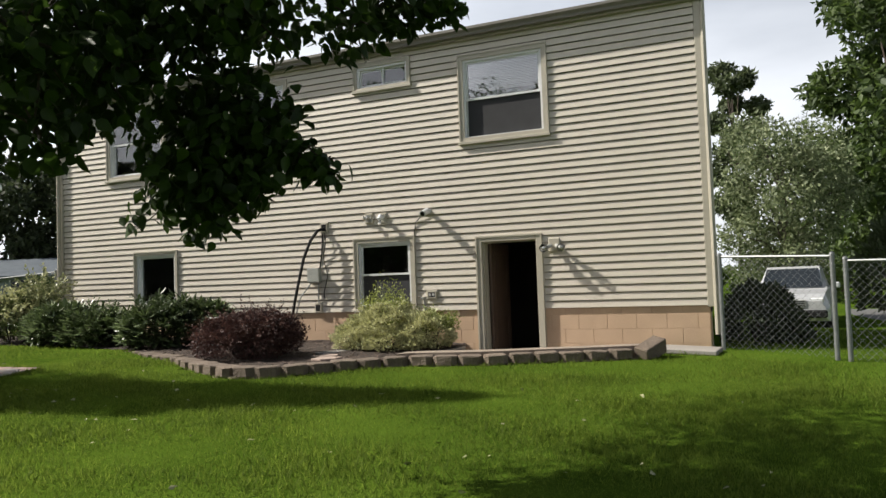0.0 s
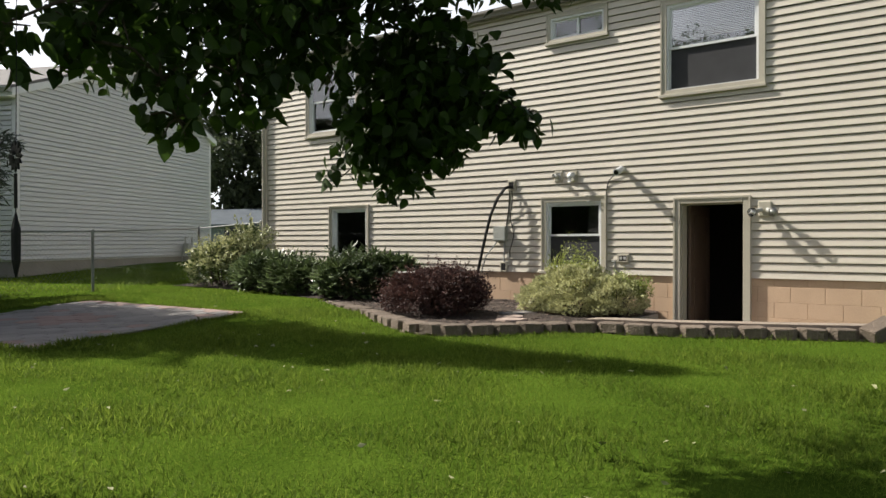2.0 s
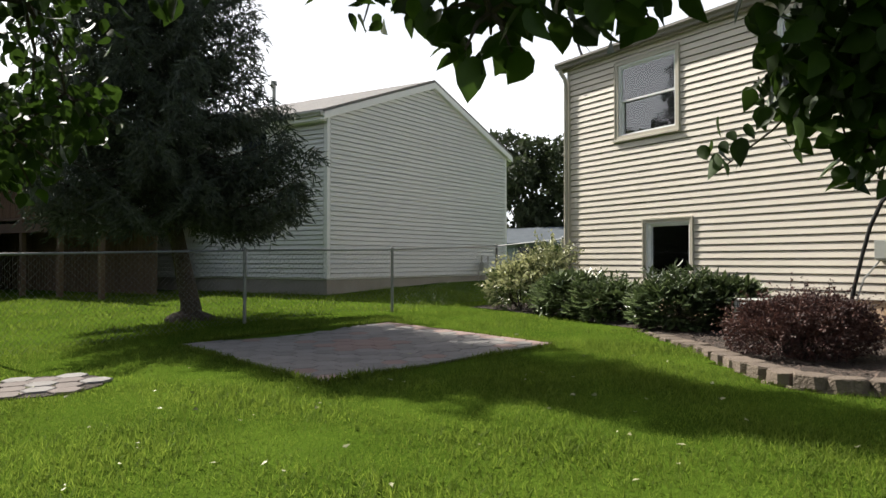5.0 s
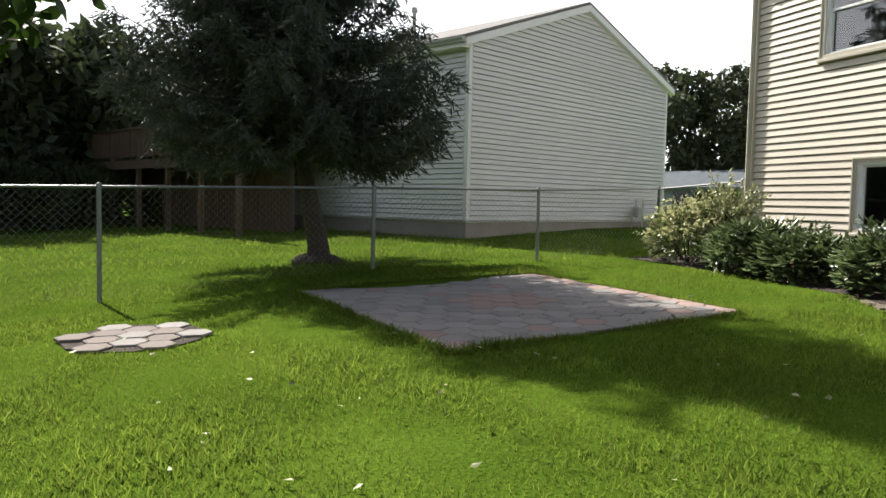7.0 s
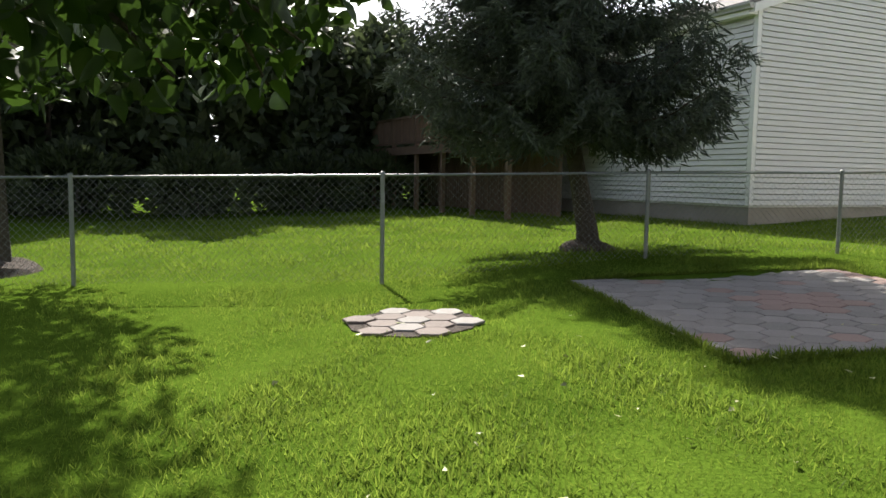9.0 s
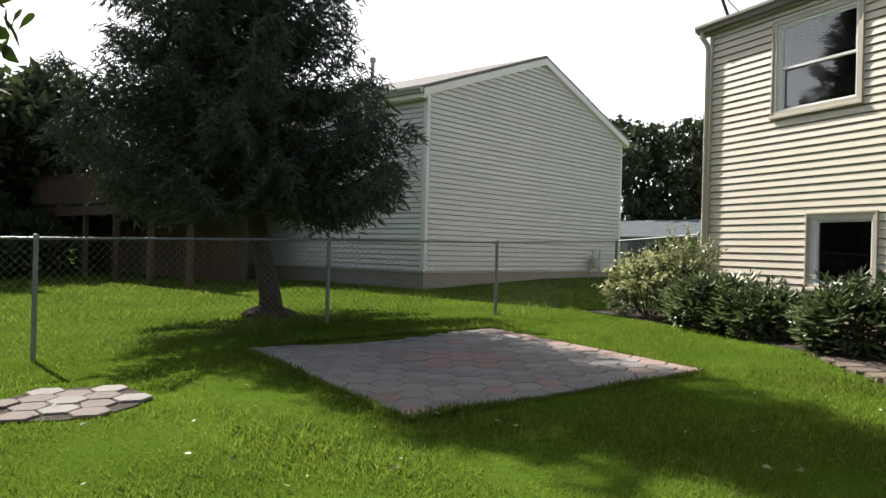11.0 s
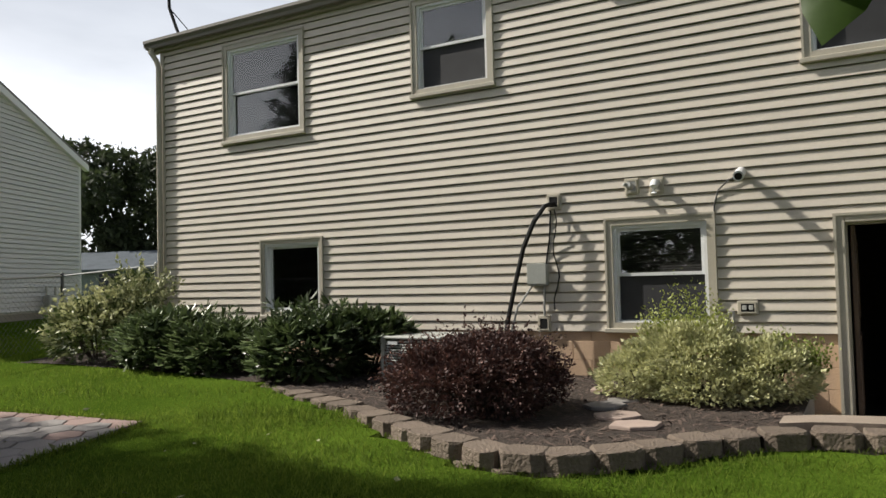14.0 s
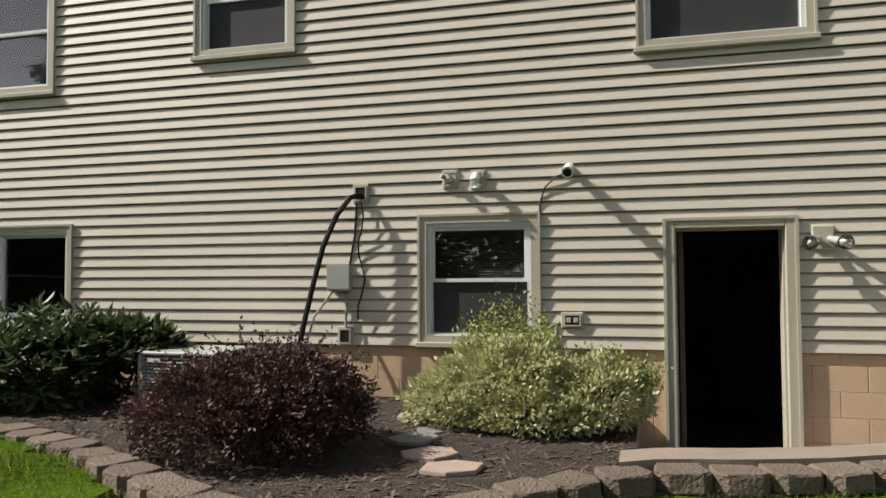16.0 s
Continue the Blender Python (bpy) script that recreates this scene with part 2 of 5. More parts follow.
def boxed(x0, x1, y0, y1, z0, z1, bevel=0.0):
    bm = bmesh.new()
    box(bm, x0, x1, y0, y1, z0, z1, bevel)
    return bm


def tube(bm, points, radii, sides=8, cap=True):
    """A round tube along points."""
    rings = []
    pts = [Vector(p) for p in points]
    if not hasattr(radii, "__len__"):
        radii = [radii] * len(pts)
    for n, p in enumerate(pts):
        way = (pts[min(n + 1, len(pts) - 1)] - pts[max(n - 1, 0)]).normalized()
        q = way.to_track_quat("Z", "Y")
        rings.append([bm.verts.new(p + q @ Vector((radii[n] * math.cos(a), radii[n] * math.sin(a), 0))) for a in (2 * math.pi * k / sides for k in range(sides))])
    for a, b in zip(rings, rings[1:]):
        for k in range(sides):
            bm.faces.new((a[k], a[(k + 1) % sides], b[(k + 1) % sides], b[k]))
    if cap:
        bm.faces.new(rings[0][::-1])
        bm.faces.new(rings[-1])
    return bm


def tubed(points, radii, sides=8):
    return tube(bmesh.new(), points, radii, sides)


def prism(outline, z0, z1, bevel=0.0, rough=0.0, rng=None):
    """An upright prism on an outline of (x, y)."""
    bm = bmesh.new()
    lo = [bm.verts.new((x, y, z0)) for x, y in outline]
    hi = [bm.verts.new((x, y, z1)) for x, y in outline]
    n = len(outline)
    bm.faces.new(lo[::-1])
    top = bm.faces.new(hi)
    for k in range(n):
        bm.faces.new((lo[k], lo[(k + 1) % n], hi[(k + 1) % n], hi[k]))
    if bevel:
        bmesh.ops.bevel(bm, geom=list(top.edges), offset=bevel, segments=1, affect="EDGES")
    if rough:
        for v in bm.verts:
            v.co += Vector([(rng.random() - 0.5) * rough for _ in range(3)])
    return bm


def lawn(x, y):
    """The height of the lawn."""
    z = 0.265 - 0.0179 * max(min(x, 12), -24) + 0.0335 * max(min(y, 2.0), -16)
    if x > 2 and y > 0:
        z -= min(0.62, 0.05 * y) * min(1, (x - 2) / 1.5)
    z += 0.07 * math.exp(-((x + 9.7) ** 2 + (y + 6.2) ** 2) / 4) - 0.05 * math.exp(-((x + 8.4) ** 2 + (y + 9.6) ** 2) / 4)
    return z


def cut_spans(x0, x1, z0, z1, holes):
    """The spans of x left of a course between z0 and z1 by the holes (x0, x1, z0, z1)."""
    spans = [(x0, x1)]
    for a, b, c, d in holes:
        if c < z1 - 0.02 and d > z0 + 0.02:
            spans = [s for lo, hi in spans for s in ((lo, min(hi, a)), (max(lo, b), hi)) if s[1] - s[0] > 0.01]
    return spans

# ---- ground ----
WALL_LINE = [(-5.65, -1.55), (-4.6, -2.1), (-3.85, -2.42), (-3.0, -2.92), (-2.4, -3.3), (-1.9, -3.5), (-1.5, -3.46), (-1.1, -3.17), (-0.8, -2.78), (-0.5, -2.42), (-0.1, -2.18), (0.35, -2.1), (0.85, -1.93), (1.35, -1.68), (1.9, -1.42), (2.45, -1.12)]


def wall_y(x):
    """The front of the flower bed at x."""
    for (a, b), (c, d) in zip(WALL_LINE, WALL_LINE[1:]):
        if a <= x <= c:
            return b + (d - b) * (x - a) / (c - a)
    return 9.0


PATIO = [(-7.97, -7.33), (-4.43, -6.76), (-5.07, -3.5), (-8.53, -4.03)]


def inside(x, y, ring):
    hit = False
    for (a, b), (c, d) in zip(ring, ring[1:] + ring[:1]):
        if (b > y) != (d > y) and x < a + (c - a) * (y - b) / (d - b):
            hit = not hit
    return hit


def in_bed(x, y, slack=0.0):
    return -5.6 < x < 2.5 and wall_y(x) + slack < y < 1.0


def ground_sheet():
    xs = [-400, -150, -70, -45] + [-34 + 1.0 * k for k in range(23)] + [-11 + 0.22 * k for k in range(76)] + [6.5, 8, 10, 14, 20, 30, 50, 90, 160, 400]
    ys = [-400, -150, -60, -35, -26, -20, -16] + [-13 + 0.22 * k for k in range(64)] + [2, 4, 8, 12, 18, 26, 40, 70, 150, 400]
    verts, faces = [], []
    for y in ys:
        for x in xs:
            z = lawn(x, y)
            if in_bed(x, y, 0.12) or (-8.9 < x < 3.2 and 0.1 < y < 8):
                z = -0.5
            verts.append((x, y, z))
    w = len(xs)
    for j in range(len(ys) - 1):
        for i in range(w - 1):
            faces.append((j * w + i, j * w + i + 1, (j + 1) * w + i + 1, (j + 1) * w + i))
    me = bpy.data.meshes.new("ground")
    me.from_pydata(verts, [], faces)
    me.materials.append(SOIL)
    return tagged(new("ground", me), "green lawn ground sloping gently towards the house", "ground", kind="structure")


ground_sheet()

# ---- the house ----
HX0, HX1, HD = -8.92, 3.31, 7.6
SILL_Z, EAVE_Z, COURSE = 0.785, 4.935, 0.1064
DOOR = (-0.03, 0.99, -0.2, 1.872)
W_UP1, W_UP2, W_UP3 = (-7.63, -6.18, 3.385, 4.765), (-4.49, -3.41, 3.60, 4.765), (-0.22, 1.17, 3.33, 4.67)
W_SLIDE = (-2.07, -1.055, 4.365, 4.80)
W_LOW1, W_LOW2 = (-2.165, -1.075, 0.812, 1.96), (-6.97, -5.92, 0.95, 1.97)
HOLES = [DOOR, W_UP1, W_UP2, W_UP3, W_SLIDE, W_LOW1, W_LOW2]
house = thing("house", "two-storey house with beige vinyl siding on painted block", "house")


def pierced(bm, x0, x1, z0, z1, y0, y1, holes, inset=0.05):
    """A wall of boxes round its openings."""
    holes = [(a + inset, b - inset, c + inset, d - inset) for a, b, c, d in holes]
    cuts = sorted({z0, z1, *[min(max(v, z0), z1) for h in holes for v in h[2:]]})
    for lo, hi in zip(cuts, cuts[1:]):
        if hi - lo < 0.005:
            continue
        for a, b in cut_spans(x0, x1, (lo + hi) / 2 - 0.021, (lo + hi) / 2 + 0.021, holes):
            box(bm, a, b, y0, y1, lo, hi)


# wall core in the dark room colour, so the openings' insides look unlit
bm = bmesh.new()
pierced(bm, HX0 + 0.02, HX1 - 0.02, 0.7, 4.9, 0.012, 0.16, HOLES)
house_wall = part("wall", bm, ROOMSHADE, house)
bm = bmesh.new()
box(bm, HX0 + 0.02, HX0 + 0.18, 0.16, HD, -0.5, 4.9)
box(bm, HX1 - 0.18, HX1 - 0.02, 0.16, HD, -0.5, 4.9)
box(bm, HX0 + 0.02, HX1 - 0.02, HD, HD + 0.16, -0.5, 4.9)
part("side_wall", bm, SIDING, house, "plain beige side and rear walls")
# unseen room shell, coloured dark to stand for the unlit rooms
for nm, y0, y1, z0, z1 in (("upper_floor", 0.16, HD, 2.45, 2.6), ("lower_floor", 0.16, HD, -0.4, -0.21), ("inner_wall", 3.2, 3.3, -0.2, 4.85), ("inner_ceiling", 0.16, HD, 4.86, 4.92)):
    part(nm, boxed(HX0 + 0.18, HX1 - 0.18, y0, y1, z0, z1), ROOMSHADE, house)


def siding_board(a, b, z0, y=0.0, course=COURSE, butt=0.031, low=0.0, high=1.0):
    """One clapboard course from a to b, thick at its lower edge, or the strip of it between two shares of its height."""
    bm = bmesh.new()
    zl, zh = z0 + course * low, z0 + course * high - 0.001
    fl = -butt + butt * 0.62 * low
    fm = -butt + butt * 0.62 * max(high - 0.16, low + 0.03)
    prof = [(0.010, zl + 0.006), (fl + 0.008, zl + 0.007), (fl + 0.002, zl), (fl, zl + 0.005), (fm, zl + (zh - zl) * 0.84), (0.006, zh)]
    l = [bm.verts.new((a, y + p, z)) for p, z in prof]
    r = [bm.verts.new((b, y + p, z)) for p, z in prof]
    bm.faces.new(l)
    bm.faces.new(r[::-1])
    for k in range(6):
        bm.faces.new((l[k], r[k], r[(k + 1) % 6], l[(k + 1) % 6]))
    return bm


for k in range(39):
    z = SILL_Z + k * COURSE
    for a, b in cut_spans(HX0 + 0.07, HX1 - 0.07, z, z + COURSE, HOLES):
        part("siding_board", siding_board(a, b, z), SIDING, house_wall)
    # strips that finish a course under or over an opening
    for a, b, c, d in HOLES:
        for low, high in ((0.0, (c - z) / COURSE), ((d - z) / COURSE, 1.0)):
            if 0.0 <= low < high <= 1.0 and high - low > 0.06 and high - low < 0.82:
                part("siding_board", siding_board(a, b, z, low=low, high=high), SIDING, house_wall)

for x0, x1 in ((HX0 - 0.02, HX0 + 0.07), (HX1 - 0.07, HX1 + 0.02)):
    part("corner_post", boxed(x0, x1, -0.03, 0.08, SILL_Z - 0.02, EAVE_Z, 0.006), TRIM, house)

# block foundation, joints recessed
foundation = part("foundation", boxed(HX0 + 0.05, DOOR[0] + 0.04, 0.005, 0.17, -0.5, SILL_Z + 0.01), MORTAR, house, "tan painted concrete block foundation")
part("foundation", boxed(DOOR[1] - 0.04, HX1 - 0.04, 0.005, 0.17, -0.5, SILL_Z + 0.01), MORTAR, house, "tan painted concrete block foundation")
rng = random.Random(5)
BLOCK_TOP = 0.775
for row in range(5):
    z1 = BLOCK_TOP - 0.095 - (row - 1) * 0.203 if row else BLOCK_TOP
    z0 = z1 - (0.088 if row == 0 else 0.197)
    x = HX0 + 0.06 + (0.2 if row % 2 else 0.0)
    while x < HX1 - 0.06:
        a, b = x, min(x + 0.40, HX1 - 0.05)
        for lo, hi in cut_spans(a, b, z0, z1, [(DOOR[0], DOOR[1], -1, 3)]):
            if hi - lo > 0.05:
                part("block", boxed(lo + 0.001, hi - 0.001, 0.0, 0.05, z0 - 0.002, z1 + 0.002, 0.003), BLOCK, foundation)
        x += 0.406

# roof, soffit, gutter
bm = bmesh.new()
ridge = HD / 2
prof = [(-0.16, 4.97), (ridge, 6.15), (HD + 0.3, 4.97), (HD + 0.3, 5.06), (ridge, 6.26), (-0.16, 5.06)]
for xa, xb in ((HX0 - 0.22, HX1 + 0.05),):
    l = [bm.verts.new((xa, y, z)) for y, z in prof]
    r = [bm.verts.new((xb, y, z)) for y, z in prof]
    bm.faces.new(l)
    bm.faces.new(r[::-1])
    for k in range(6):
        bm.faces.new((l[k], r[k], r[(k + 1) % 6], l[(k + 1) % 6]))
part("roof", bm, ROOF, house, "low grey shingle roof")
bm = bmesh.new()
for xa, xb in ((HX0 + 0.02, HX0 + 0.1), (HX1 - 0.1, HX1 - 0.02)):
    l = [bm.verts.new((xa, y, z)) for y, z in ((0.0, 4.9), (HD, 4.9), (ridge, 6.12))]
    r = [bm.verts.new((xb, y, z)) for y, z in ((0.0, 4.9), (HD, 4.9), (ridge, 6.12))]
    bm.faces.new(l)
    bm.faces.new(r[::-1])
    for k in range(3):
        bm.faces.new((l[k], r[k], r[(k + 1) % 3], l[(k + 1) % 3]))
part("gable", bm, SIDING, house)
part("soffit", boxed(HX0 - 0.2, HX1 + 0.03, -0.1, 0.02, 4.90, 4.965, 0.004), SOFFIT, house)

# the end wall runs a little out of square
for ob in house.children:
    if ob.name.split(".")[0] in ("side_wall", "roof", "gable", "upper_floor", "lower_floor", "inner_wall", "inner_ceiling"):
        for v in ob.data.vertices:
            if v.co.x > HX1 - 0.5 and v.co.y > 0.1:
                v.co.x -= 0.085 * v.co.y


def gutter_run(x0, x1, y, z):
    """A K-profile gutter."""
    prof = [(0, 0.12), (0, 0), (-0.075, 0), (-0.085, 0.04), (-0.12, 0.08), (-0.12, 0.12), (-0.105, 0.12), (-0.105, 0.085), (-0.07, 0.012), (-0.01, 0.012), (-0.01, 0.12)]
    bm = bmesh.new()
    l = [bm.verts.new((x0, y + a, z + b)) for a, b in prof]
    r = [bm.verts.new((x1, y + a, z + b)) for a, b in prof]
    n = len(prof)
    bm.faces.new(l)
    bm.faces.new(r[::-1])
    for k in range(n):
        bm.faces.new((l[k], r[k], r[(k + 1) % n], l[(k + 1) % n]))
    return bm


part("gutter", gutter_run(HX0 - 0.16, HX1 + 0.03, -0.1, 4.93), GUTTER, house, "brown metal gutter")
pipe = [(HX0 - 0.06, -0.15, 4.94), (HX0 - 0.06, -0.15, 4.87), (HX0 - 0.02, -0.09, 4.76), (HX0, -0.075, 4.66), (HX0, -0.075, 0.45)]
part("downspout", tubed(pipe, 0.04, 8), TRIM, house, "beige downspout at the corner")
part("downspout", tubed([(HX1 + 0.045, -0.02, 4.9), (HX1 + 0.045, -0.02, 0.4)], 0.035, 8), TRIM, house, "beige downspout at the corner")


def ring_frame(bm, x0, x1, z0, z1, w, y0, y1, wb=None):
    """A mitred frame round an opening, in one piece."""
    wb = w if wb is None else wb
    outer = ((x0, z0), (x1, z0), (x1, z1), (x0, z1))
    inner = ((x0 + w, z0 + wb), (x1 - w, z0 + wb), (x1 - w, z1 - w), (x0 + w, z1 - w))
    of, fi, ob, bi = [[bm.verts.new((x, y, z)) for x, z in ring] for ring, y in ((outer, y0), (inner, y0), (outer, y1), (inner, y1))]
    for k in range(4):
        n = (k + 1) % 4
        bm.faces.new((of[k], of[n], fi[n], fi[k]))
        bm.faces.new((ob[n], ob[k], bi[k], bi[n]))
        bm.faces.new((of[n], of[k], ob[k], ob[n]))
        bm.faces.new((fi[k], fi[n], bi[n], bi[k]))


def window(bounds, trim=0.085, blind=0.0, slats=BLIND, slide=False, screen=True, label="", single=False, front=False):
    """A casing round two white sashes, with glass, a sill and what hangs behind."""
    x0, x1, z0, z1 = bounds
    w = part("window", boxed(x0 + 0.01, x1 - 0.01, -0.005, 0.0, z0 + 0.01, z0 + 0.02), TRIM, house, label)
    bm = bmesh.new()
    ring_frame(bm, x0, x1, z0, z1, trim, -0.042, 0.02)
    part("casing", bm, TRIM, w)
    bm = bmesh.new()
    ring_frame(bm, x0 - 0.012, x1 + 0.012, z0 - 0.012, z1 + 0.012, 0.022, -0.055, -0.0)
    part("back_band", bm, TRIM, w)
    bm = boxed(x0 - 0.03, x1 + 0.03, -0.075, 0.0, z0 - 0.035, z0 + 0.012, 0.006)
    part("window_sill", bm, TRIM, w)
    a, b, c, d = x0 + trim, x1 - trim, z0 + trim * 0.7, z1 - trim
    bm = bmesh.new()
    ring_frame(bm, a, b, c, d, 0.035, -0.02, 0.10)
    part("window_frame", bm, WHITE, w, "white vinyl frame")
    a, b, c, d = a + 0.035, b - 0.035, c + 0.035, d - 0.035
    if slide:
        halves = [(a, (a + b) / 2 + 0.015, c, d, 0.03), ((a + b) / 2 - 0.015, b, c, d, 0.055)]
    elif single:
        halves = [(a, b, c, d, 0.055)]
    else:
        mid = (c + d) / 2
        halves = [(a, b, mid - 0.015, d, 0.02), (a, b, c, mid + 0.02, 0.058)]
    for n, (p, q, r, s, y) in enumerate(halves):
        bm = bmesh.new()
        ring_frame(bm, p, q, r, s, 0.032, y - 0.012, y + 0.012)
        sash = part("sash", bm, WHITE, w, "white sash")
        pane = part("pane", boxed(p + 0.03, q - 0.03, y - 0.002, y + 0.002, r + 0.03, s - 0.03), CLEAR, sash, "clear glass")
        pane.visible_shadow = False
        if screen and n == 1:
            part("insect_screen", boxed(p + 0.012, q - 0.012, y - (0.02 if front else -0.02), y - (0.018 if front else -0.022), r + 0.012, s - 0.03), SCREEN, sash, "dark insect screen")
    if blind:
        z = d
        while z > d - blind:
            bm = bmesh.new()
            box(bm, a + 0.01, b - 0.01, 0.085, 0.105, z - 0.014, z - 0.011)
            for v in bm.verts:
                v.co.z += (v.co.y - 0.095) * 0.9
            part("blind_slat", bm, slats, w)
            z -= 0.024
    return w


window(W_UP1, 0.07, label="white double-hung upstairs window in a beige casing")
window(W_UP2, 0.07, blind=0.0, front=True, label="smaller upstairs double-hung window in a beige casing")
window(W_UP3, 0.07, blind=0.45, front=True, slats=WHITEBLIND, label="wide upstairs double-hung window with half-lowered blinds")
window(W_SLIDE, 0.05, slide=True, screen=False, label="small high sliding window")
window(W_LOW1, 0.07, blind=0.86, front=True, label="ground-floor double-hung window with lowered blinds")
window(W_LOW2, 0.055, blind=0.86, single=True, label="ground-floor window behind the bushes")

# open doorway
dw = part("door", boxed(DOOR[0] + 0.12, DOOR[0] + 0.16, 0.17, 0.98, -0.2, 1.78, 0.004), WOODDOOR, house, "brown door standing open inwards")
bm = bmesh.new()
for z0, z1 in ((0.0, 0.75), (0.9, 1.65)):
    ring_frame(bm, 0, 1, z0, z1, 0.03, 0, 0.01)
for v in bm.verts:
    v.co = Vector((DOOR[0] + 0.16 + v.co.y, 0.3 + v.co.x * 0.55, v.co.z))
part("door_panel", bm, WOODDOOR, dw)
bm = bmesh.new()
for x0, x1, in ((DOOR[0], DOOR[0] + 0.085), (DOOR[1] - 0.085, DOOR[1])):
    box(bm, x0, x1, -0.045, 0.02, -0.2, DOOR[3], 0.006)
box(bm, DOOR[0] + 0.086, DOOR[1] - 0.086, -0.045, 0.02, DOOR[3] - 0.075, DOOR[3], 0.006)
box(bm, DOOR[0] - 0.012, DOOR[0] + 0.014, -0.058, 0.0, -0.2, DOOR[3] + 0.012)
box(bm, DOOR[1] - 0.014, DOOR[1] + 0.012, -0.058, 0.0, -0.2, DOOR[3] + 0.012)
box(bm, DOOR[0] + 0.015, DOOR[1] - 0.015, -0.058, 0.0, DOOR[3] - 0.012, DOOR[3] + 0.012)
part("door_casing", bm, TRIM, house, "beige wooden door casing")
bm = bmesh.new()
box(bm, DOOR[0] + 0.06, DOOR[0] + 0.1, 0.021, 0.2, -0.2, DOOR[3] - 0.05)
box(bm, DOOR[1] - 0.1, DOOR[1] - 0.06, 0.021, 0.2, -0.2, DOOR[3] - 0.05)
box(bm, DOOR[0] + 0.1, DOOR[1] - 0.1, 0.021, 0.2, DOOR[3] - 0.09, DOOR[3] - 0.05)
part("door_jamb", bm, TRIM, house)

# ---- neighbour's house ----
NB = (-14.98, -2.5)
nb = thing("neighbour_house", "neighbouring house with pale grey siding and a gable", "house", (*NB, 0), rz=26)
NW, NL, N0, NE, NA, NC = 9.0, 13.0, 0.87, 4.95, 6.5, 0.118


bm = bmesh.new()
prof = [(0.02, N0 - 0.05), (NW - 0.02, N0 - 0.05), (NW - 0.02, NE), (NW / 2, NA - 0.02), (0.02, NE)]
l = [bm.verts.new((-NL, y, z)) for y, z in prof]
r = [bm.verts.new((-0.02, y, z)) for y, z in prof]
bm.faces.new(l)
bm.faces.new(r[::-1])
for k in range(5):
    bm.faces.new((l[k], r[k], r[(k + 1) % 5], l[(k + 1) % 5]))
nwall = part("wall", bm, GREYVINYL, nb)
part("foundation", boxed(-NL + 0.05, -0.05, 0.05, NW - 0.05, 0.0, N0 - 0.02), CONCRETE, nb, "grey concrete foundation")
NWIN = [(-3.1, -2.0, 3.3, 4.72), (-8.6, -7.4, 3.3, 4.7)]
k = 0
z = N0
while z < NA - 0.15:
    # gable end, facing +x
    cut = max(0.0, (z + NC - NE) / (NA - NE) * NW / 2)
    bm = siding_board(cut + 0.08, NW - cut - 0.08, z, 0.0, NC, 0.042)
    for v in bm.verts:
        v.co = Vector((-v.co.y, v.co.x, v.co.z))
    bmesh.ops.reverse_faces(bm, faces=bm.faces)
    part("siding_board", bm, GREYVINYL, nwall)
    if z < NE - 0.1:
        for a, b in cut_spans(-NL, -0.08, z, z + NC, NWIN):
            part("siding_board", siding_board(a, b, z, 0.0, NC, 0.042), GREYVINYL, nwall)
    z += NC
part("corner_post", boxed(-0.1, 0.025, -0.025, 0.1, N0 - 0.02, NE - 0.05, 0.006), WHITE, nb, "white corner trim")
part("corner_post", boxed(-0.1, 0.025, NW - 0.1, NW + 0.025, N0 - 0.02, NE - 0.05, 0.006), WHITE, nb, "white corner trim")


def slope_slab(y0, z0, y1, z1, x0, x1, t):
    bm = bmesh.new()
    prof = [(y0, z0), (y1, z1), (y1, z1 + t), (y0, z0 + t)]
    l = [bm.verts.new((x0, y, z)) for y, z in prof]
    r = [bm.verts.new((x1, y, z)) for y, z in prof]
    bm.faces.new(l)
    bm.faces.new(r[::-1])
    for k in range(4):
        bm.faces.new((l[k], r[k], r[(k + 1) % 4], l[(k + 1) % 4]))
    return bm


drop = (NA - NE) / (NW / 2) * 0.25
part("roof", slope_slab(-0.25, NE - drop + 0.02, NW / 2, NA + 0.02, -NL, 0.12, 0.07), ROOF, nb, "grey shingle roof")
part("roof", slope_slab(NW / 2, NA + 0.02, NW + 0.25, NE - drop + 0.02, -NL, 0.12, 0.07), ROOF, nb, "grey shingle roof")
part("rake_board", slope_slab(-0.25, NE - drop - 0.16, NW / 2, NA - 0.16, 0.005, 0.135, 0.17), WHITE, nb, "white rake board")
part("rake_board", slope_slab(NW / 2, NA - 0.16, NW + 0.25, NE - drop - 0.16, 0.005, 0.135, 0.17), WHITE, nb, "white rake board")
part("eave_board", boxed(-NL, 0.0, -0.26, -0.02, NE - 0.26, NE - 0.09), WHITE, nb)
part("gutter", gutter_run(-NL, 0.1, -0.26, NE - 0.17), GREYMETAL, nb)
part("vent_pipe", tubed([(-3.5, 1.6, 5.3), (-3.5, 1.6, 6.35)], 0.055, 10), GREYMETAL, nb, "grey roof vent pipe")
part("vent_cap", tubed([(-3.5, 1.6, 6.33), (-3.5, 1.6, 6.45)], [0.09, 0.08], 10), GREYMETAL, nb)
